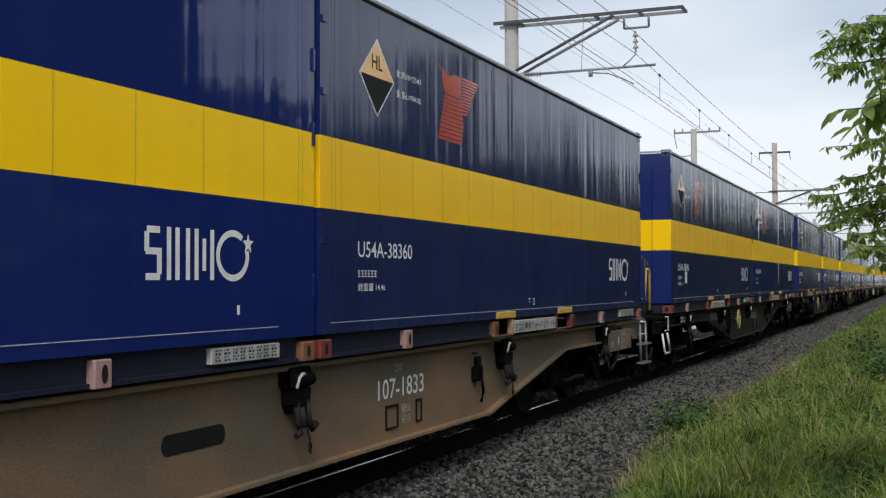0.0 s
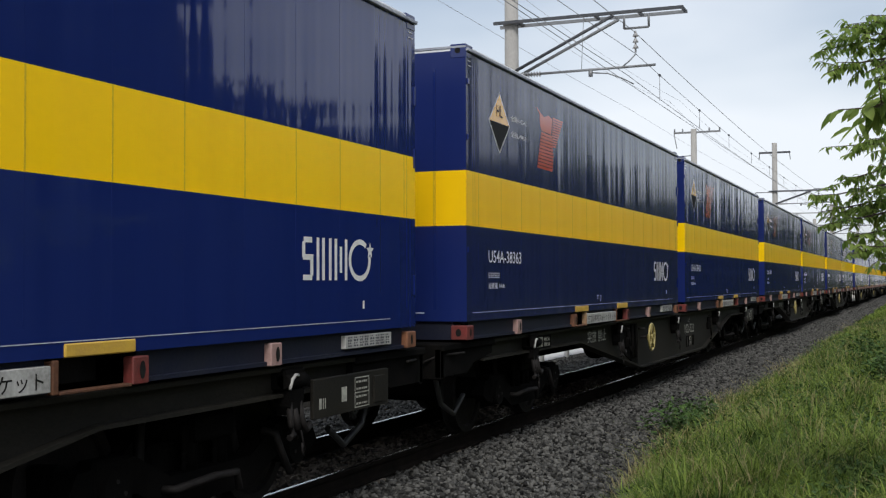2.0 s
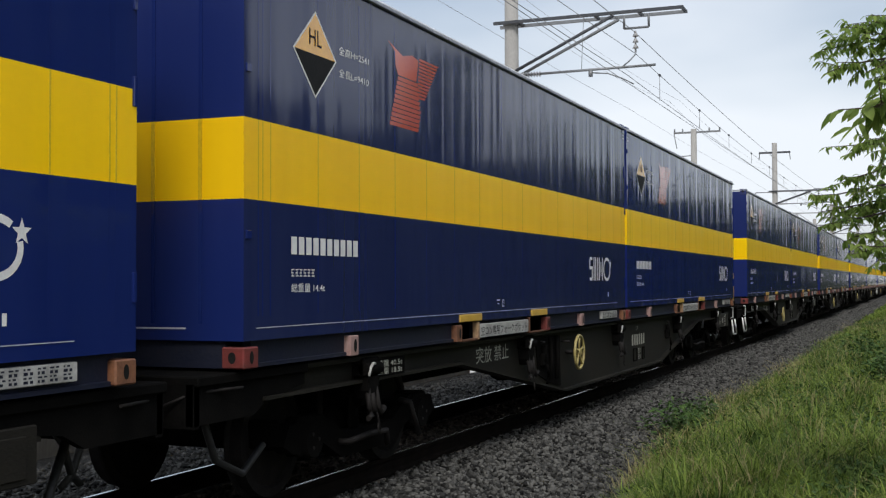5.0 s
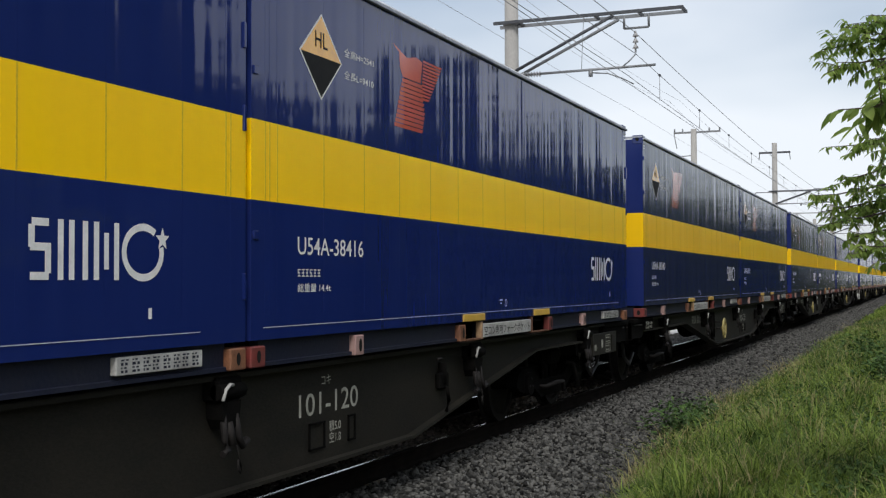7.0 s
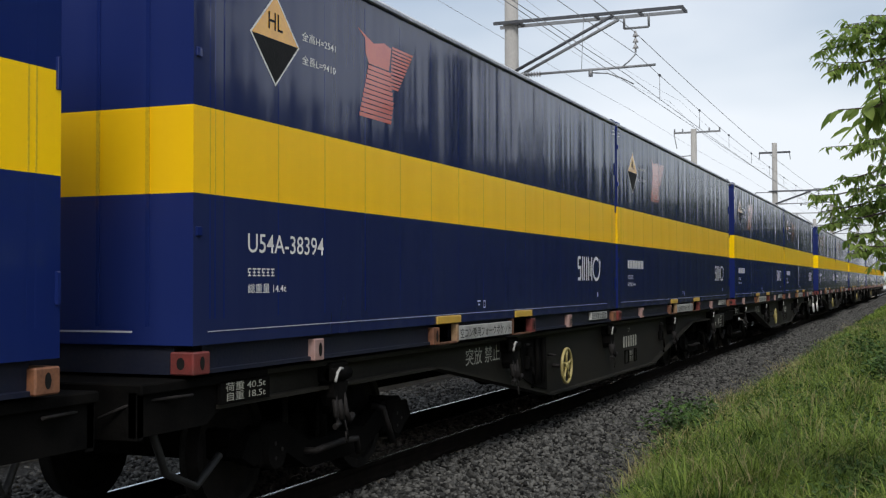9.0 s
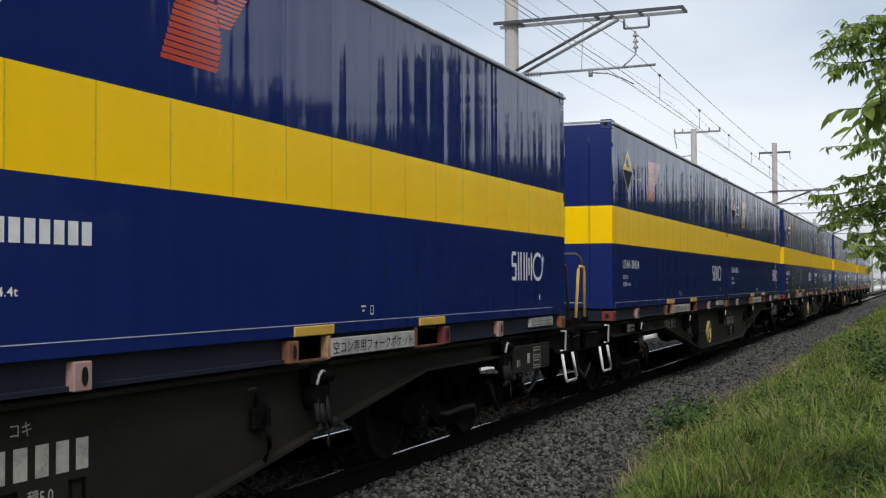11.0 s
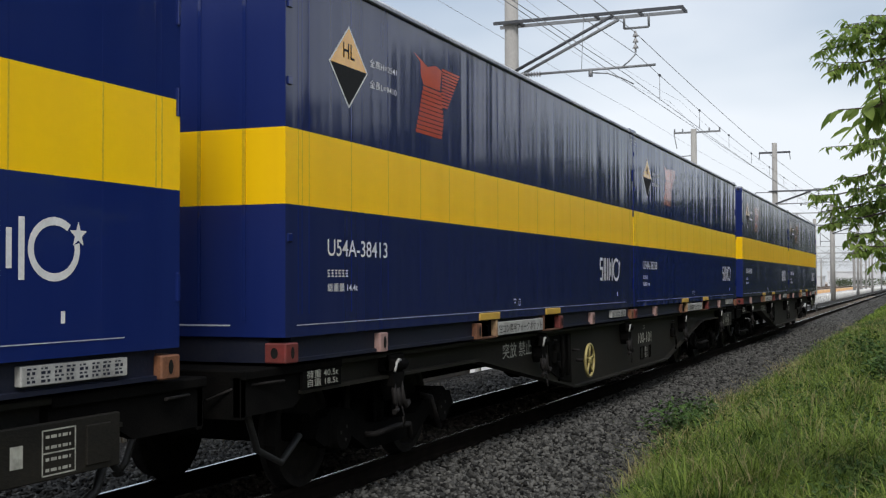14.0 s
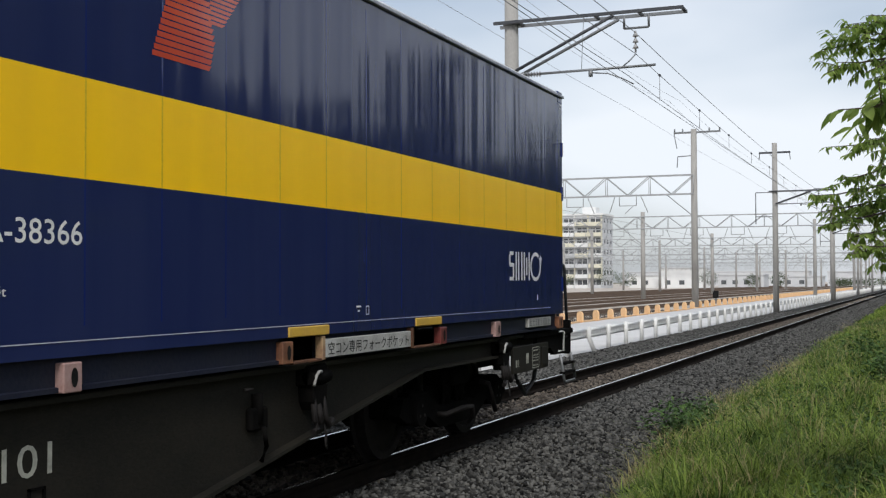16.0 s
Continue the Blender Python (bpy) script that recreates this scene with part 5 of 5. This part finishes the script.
def cherry_tree():
    """A cherry tree whose boughs hang over the bank; trunk, limbs, twigs and single leaves."""
    g = empty("cherry_tree", "cherry tree with drooping boughs of green leaves over the bank", "tree")
    rng = np.random.default_rng(11)
    base = np.array([8.6, -6.6, 0.0])
    bm = bmesh.new()
    tube(bm, [tuple(base + (0, 0, -0.2)), tuple(base + (0.05, 0.1, 1.2)), tuple(base + (-0.1, 0.25, 2.4)), tuple(base + (-0.1, 0.4, 3.6))], 0.16, 12, 0.09)
    part("trunk", bm, BARK, g)
    # sprays: where a bough enters and where its tip hangs, leaf length
    sprays = [((7.3, -5.2, 2.86), (7.0, -4.27, 2.80), 0.085), ((7.1, -5.1, 2.98), (7.0, -4.44, 2.90), 0.085), ((7.2, -5.2, 2.72), (7.0, -4.36, 2.70), 0.085), ((4.7, -5.1, 2.26), (4.5, -4.63, 2.11), 0.10),
              ((8.2, -5.2, 2.46), (8.0, -4.43, 2.36), 0.085), ((8.1, -5.2, 2.28), (8.0, -4.36, 2.14), 0.085), ((8.4, -5.2, 2.14), (8.5, -4.14, 2.06), 0.09), ((8.6, -5.2, 2.06), (8.4, -4.24, 1.97), 0.09), ((8.2, -5.2, 1.96), (8.0, -4.28, 1.86), 0.085),
              ((7.9, -5.2, 1.84), (7.7, -4.40, 1.76), 0.085), ((7.7, -5.2, 1.76), (7.5, -4.46, 1.66), 0.085), ((7.4, -5.1, 1.72), (7.5, -4.60, 1.59), 0.08), ((8.0, -5.2, 2.04), (8.2, -4.5, 1.93), 0.085), ((7.6, -5.2, 2.36), (7.4, -4.62, 2.26), 0.085), ((7.0, -5.3, 2.70), (6.8, -4.62, 2.60), 0.085)]
    lv, lf, off = [], [], 0
    for a, b, size in sprays:
        a, b = np.array(a), np.array(b) - (0, 0.07, 0)
        root = np.array([8.5, -6.35, a[2] * 0.75])
        bt = bmesh.new()
        mid = (a + b) / 2 + (0, 0, 0.05)
        tube(bt, [tuple(root), tuple((root + a) / 2 + (0, 0, 0.12)), tuple(a), tuple(mid), tuple(b)], 0.022, 6, 0.004)
        cs, ds = [], []
        far = 0.55 if size > 0.095 else 1.0
        for k in range(17):
            u = k / 16
            p = (1 - u) ** 2 * a + 2 * u * (1 - u) * mid + u * u * b
            for side in (-1, 1):
                ln = (0.30 - 0.15 * u) * far * rng.uniform(0.45, 1.25)
                d = np.array([side * 0.8 + rng.normal(0, 0.45), 0.50 + rng.normal(0, 0.35), rng.normal(0.02, 0.26)])
                e = p + d * ln - (0, 0, 0.10 * ln)
                tube(bt, [tuple(p), tuple(e)], 0.0035, 4, 0.0015)
                m = int(ln / (size * 0.27)) + 2
                for j in range(m):
                    w = (j + 1) / m
                    for turn in (-1, 1):
                        cs.append(p + (e - p) * w)
                        if rng.random() < 0.08:
                            cs.pop()
                            continue
                        n = np.array([-d[1], d[0], 0]) * turn * 0.8 + d * 0.45
                        ds.append(n + rng.normal(0, 0.35, 3) - (0, 0, 1.0))
        part("limb", bt, BARK, g)
        v, f = leaves(rng, np.array(cs), size * (0.8 if size > 0.095 else 0.6), 0.5, np.array(ds), 0.21 if size > 0.095 else 0.19)
        lv.append(v)
        lf.append(f + off)
        off += len(v)
    raw("crown", np.concatenate(lv), np.concatenate(lf), LEAF, g)
    return g


cherry_tree()


def bank_z(y):
    return np.interp(y, [-30, -8, -5, -4, -3.3, -2.8, -2.4, -2.1], [0.25, 0.10, 0.02, -0.02, -0.09, -0.2, -0.33, -0.42])


def blades(name, n, xr, yr, height, width, material, label, seed, edge=0.0, lean=0.75, tuft=12, spread=0.05):
    """Grass: bent tapering blades in one mesh that fan out from tufts."""
    rng = np.random.default_rng(seed)
    m = max(1, n // tuft)
    tx = xr[0] + (xr[1] - xr[0]) * rng.uniform(0, 1, m) ** 1.35
    ty = rng.uniform(yr[0], yr[1], m)
    grow = np.array([noise.noise((a * 0.9, b * 1.4, seed * 3.1)) for a, b in zip(tx, ty)])
    keep = grow > -0.62 + 0.95 * np.clip((ty - yr[1] + edge) / max(edge, 0.01), 0, 1) * (edge > 0)
    keep &= ty < yr[1] - 0.115 * np.clip(15 - tx, 0, 7)
    tx, ty = tx[keep], ty[keep]
    th = rng.uniform(0.55, 1.25, len(tx)) * (1 + 0.8 * np.array([noise.noise((a * 0.6, b * 0.9, 7.7)) for a, b in zip(tx, ty)]))
    ta = rng.uniform(0, math.tau, len(tx))
    who = np.repeat(np.arange(len(tx)), tuft)
    n = len(who)
    off = rng.normal(0, spread, (n, 2))
    x, y = tx[who] + off[:, 0], ty[who] + off[:, 1]
    h = height * th[who] * rng.uniform(0.45, 1.2, n)
    a = np.where(rng.random(n) < 0.7, np.arctan2(off[:, 1], off[:, 0]), ta[who]) + rng.normal(0, 0.6, n)
    d = np.c_[np.cos(a), np.sin(a), 0 * a]
    s = np.c_[-np.sin(a), np.cos(a), 0 * a] * (width * rng.uniform(0.6, 1.3, n) * (1 + x / 60))[:, None]
    k = (h * lean * rng.uniform(0.2, 1.7, n))[:, None]
    c = np.c_[x, y, bank_z(y) - 0.02]
    H = np.c_[0 * h, 0 * h, h]
    v = np.stack([c - s, c + s, c + d * k * 0.35 + H * 0.6 - s * 0.8, c + d * k * 0.35 + H * 0.6 + s * 0.8, c + d * k + H * 0.86], 1).reshape(-1, 3)
    t = np.array([(0, 1, 3), (0, 3, 2), (2, 3, 4)])
    f = (t[None] + (np.arange(n) * 5)[:, None, None]).reshape(-1, 3)
    return tagged(raw(name, v, f, material), label, "grass", kind="stuff")


blades("grass", 252000, (8, 40), (-6.2, -2.08), 0.15, 0.0042, GRASS, "long green grass on the bank", 21, 0.8, 1.3)
blades("tall_grass", 15000, (8, 34), (-6.0, -2.25), 0.31, 0.0036, GRASS, "tall arching grass stems on the bank", 26, 0.5, 1.1, 5, 0.03)
blades("grass", 84000, (34, 130), (-5.6, -2.0), 0.17, 0.007, GRASS, "green grass farther along the bank", 22, 0.6)
blades("dry_grass", 9000, (8, 50), (-5.4, -2.0), 0.30, 0.0026, STRAW, "thin straw-coloured grass stems among the green", 23, 0.3, 0.9, 5, 0.04)
blades("dry_grass", 5200, (9.5, 26), (-2.7, -1.85), 0.30, 0.0028, STRAW, "dry weeds at the edge of the ballast", 24, 0.0, 0.8, 8)
blades("weed", 6000, (9.5, 22), (-2.75, -1.98), 0.26, 0.0042, GRASS, "green weeds at the edge of the ballast", 25, 0.0, 0.7, 9)


rngp = np.random.default_rng(31)
px = 8 + 40 * rngp.uniform(0, 1, 26000) ** 1.4
py = rngp.uniform(-6, -2.1, 26000)
pz = bank_z(py) + rngp.uniform(0.03, 0.16, 26000)
py -= 0.115 * np.clip(15 - px, 0, 7)
v, f = leaves(rngp, np.c_[px, py, pz], 0.06, -0.3)
tagged(raw("broad_weeds", v, f, WEED), "small broad-leaved weeds among the grass", "weeds", kind="stuff")


for k, (x, y, r, h, n) in enumerate(((17.2, -4.35, 0.34, 0.55, 420), (18.6, -4.55, 0.45, 0.6, 480), (13.6, -2.28, 0.40, 0.52, 520), (15.2, -2.14, 0.34, 0.46, 380), (11.3, -2.62, 0.2, 0.26, 160), (22.0, -4.0, 0.5, 0.7, 520))):
    rngc = np.random.default_rng(60 + k)
    q = rngc.normal(size=(n, 3)) * 0.5
    v, f = leaves(rngc, q * (r, r, h * 0.4) + (x, y, float(bank_z(y)) + h * 0.5), 0.085, 0.1)
    tagged(raw("weed_clump", v, f, WEED), "dark green leafy weed clump on the bank", "weeds", kind="stuff")


def bush(name, x, y, r, h, n, label, category, seed):
    rng = np.random.default_rng(seed)
    q = rng.normal(size=(n, 3))
    q /= np.linalg.norm(q, axis=1)[:, None]
    q *= (rng.uniform(0.55, 1.0, n) * (0.8 + 0.35 * np.array([noise.noise((a * 2.2 + seed, b * 2.2, c * 2.2)) for a, b, c in q])))[:, None]
    c = q * (r, r, h / 2) + (x, y, h / 2 - 0.2)
    v, f = leaves(rng, c, 0.35 if r > 2 else 0.2, 0.2)
    return tagged(raw(name, v, f, HEDGE), label, category, kind="stuff")


for k, (x, y, r, h) in enumerate(((318, 76, 4.5, 7), (316, 70, 4, 5), (330, 50, 4, 5.5), (300, 28, 3, 4.5), (296, 34, 2.2, 4), (340, 15, 5, 3.2), (330, 8, 5, 3.0), (300, 13, 3, 2.6), (320, 3, 4, 3.4), (322, 90, 6, 4.5), (360, -4, 8, 6), (340, -10, 8, 7), (150, -4.2, 1.2, 1.2), (180, -4.6, 2.0, 2.2))):
    bush("far_bushes", x, y, r, h, 900, "dark green bushes beyond the yard" if y > 0 else "green bushes beside the far track", "bushes", 40 + k)

# wood on the camera's side of the line
rngw = np.random.default_rng(77)
cw = []
for k in range(48):
    x, y = 15 + k * 5.0 + rngw.uniform(-1.2, 1.2), -13.0 + rngw.uniform(-1.5, 1.0)
    r, h = (rngw.uniform(2.2, 3.4), rngw.uniform(7.0, 10.2)) if x < 32 else (rngw.uniform(1.5, 2.4), rngw.uniform(4.8, 11.5))
    m = 1050
    q = rngw.normal(size=(m, 3))
    q /= np.linalg.norm(q, axis=1)[:, None]
    q *= (rngw.uniform(0.45, 1.0, m) * (0.85 + 0.4 * np.array([noise.noise((c[0] * 1.8 + k * 3.7, c[1] * 1.8, c[2] * 1.8)) for c in q])))[:, None]
    cw.append(q * (r, r * 0.8, h / 2) + (x, y, h / 2))
n = 30000
cw.append(np.c_[rngw.uniform(-70, 260, n), rngw.uniform(-13.8, -11.4, n), rngw.uniform(-0.1, 1, n) * (5.2 + 0.9 * np.sin(np.arange(n) * 0.37))])
cw[-1][:, 2] *= np.where(cw[-1][:, 0] < 12, 0.42, 1.0)
v, f = leaves(rngw, np.concatenate(cw), 1.1, 0.2, None, 0.36)
tagged(raw("roadside_wood", v, f, HEDGE), "dense green wood along the line behind the bank", "trees", kind="stuff")


# ---- movement ----
def motions():
    times = [0.5 * k for k in range(33)]
    for ob, x, y, z in TRAIN:
        walk(ob, [(t, pose(x - run(t), y, z)) for t in times])
    steps = [k / 30 for k in range(481)]
    turns = [pose(0, 0, 0, 0, -math.degrees(run(t) / WHEEL_R) % 360, 0) for t in steps]
    for w, x in ROLLING:
        at = pose(x, 0, WHEEL_R)
        walk(w, [(t, at @ m) for t, m in zip(steps, turns)])


motions()
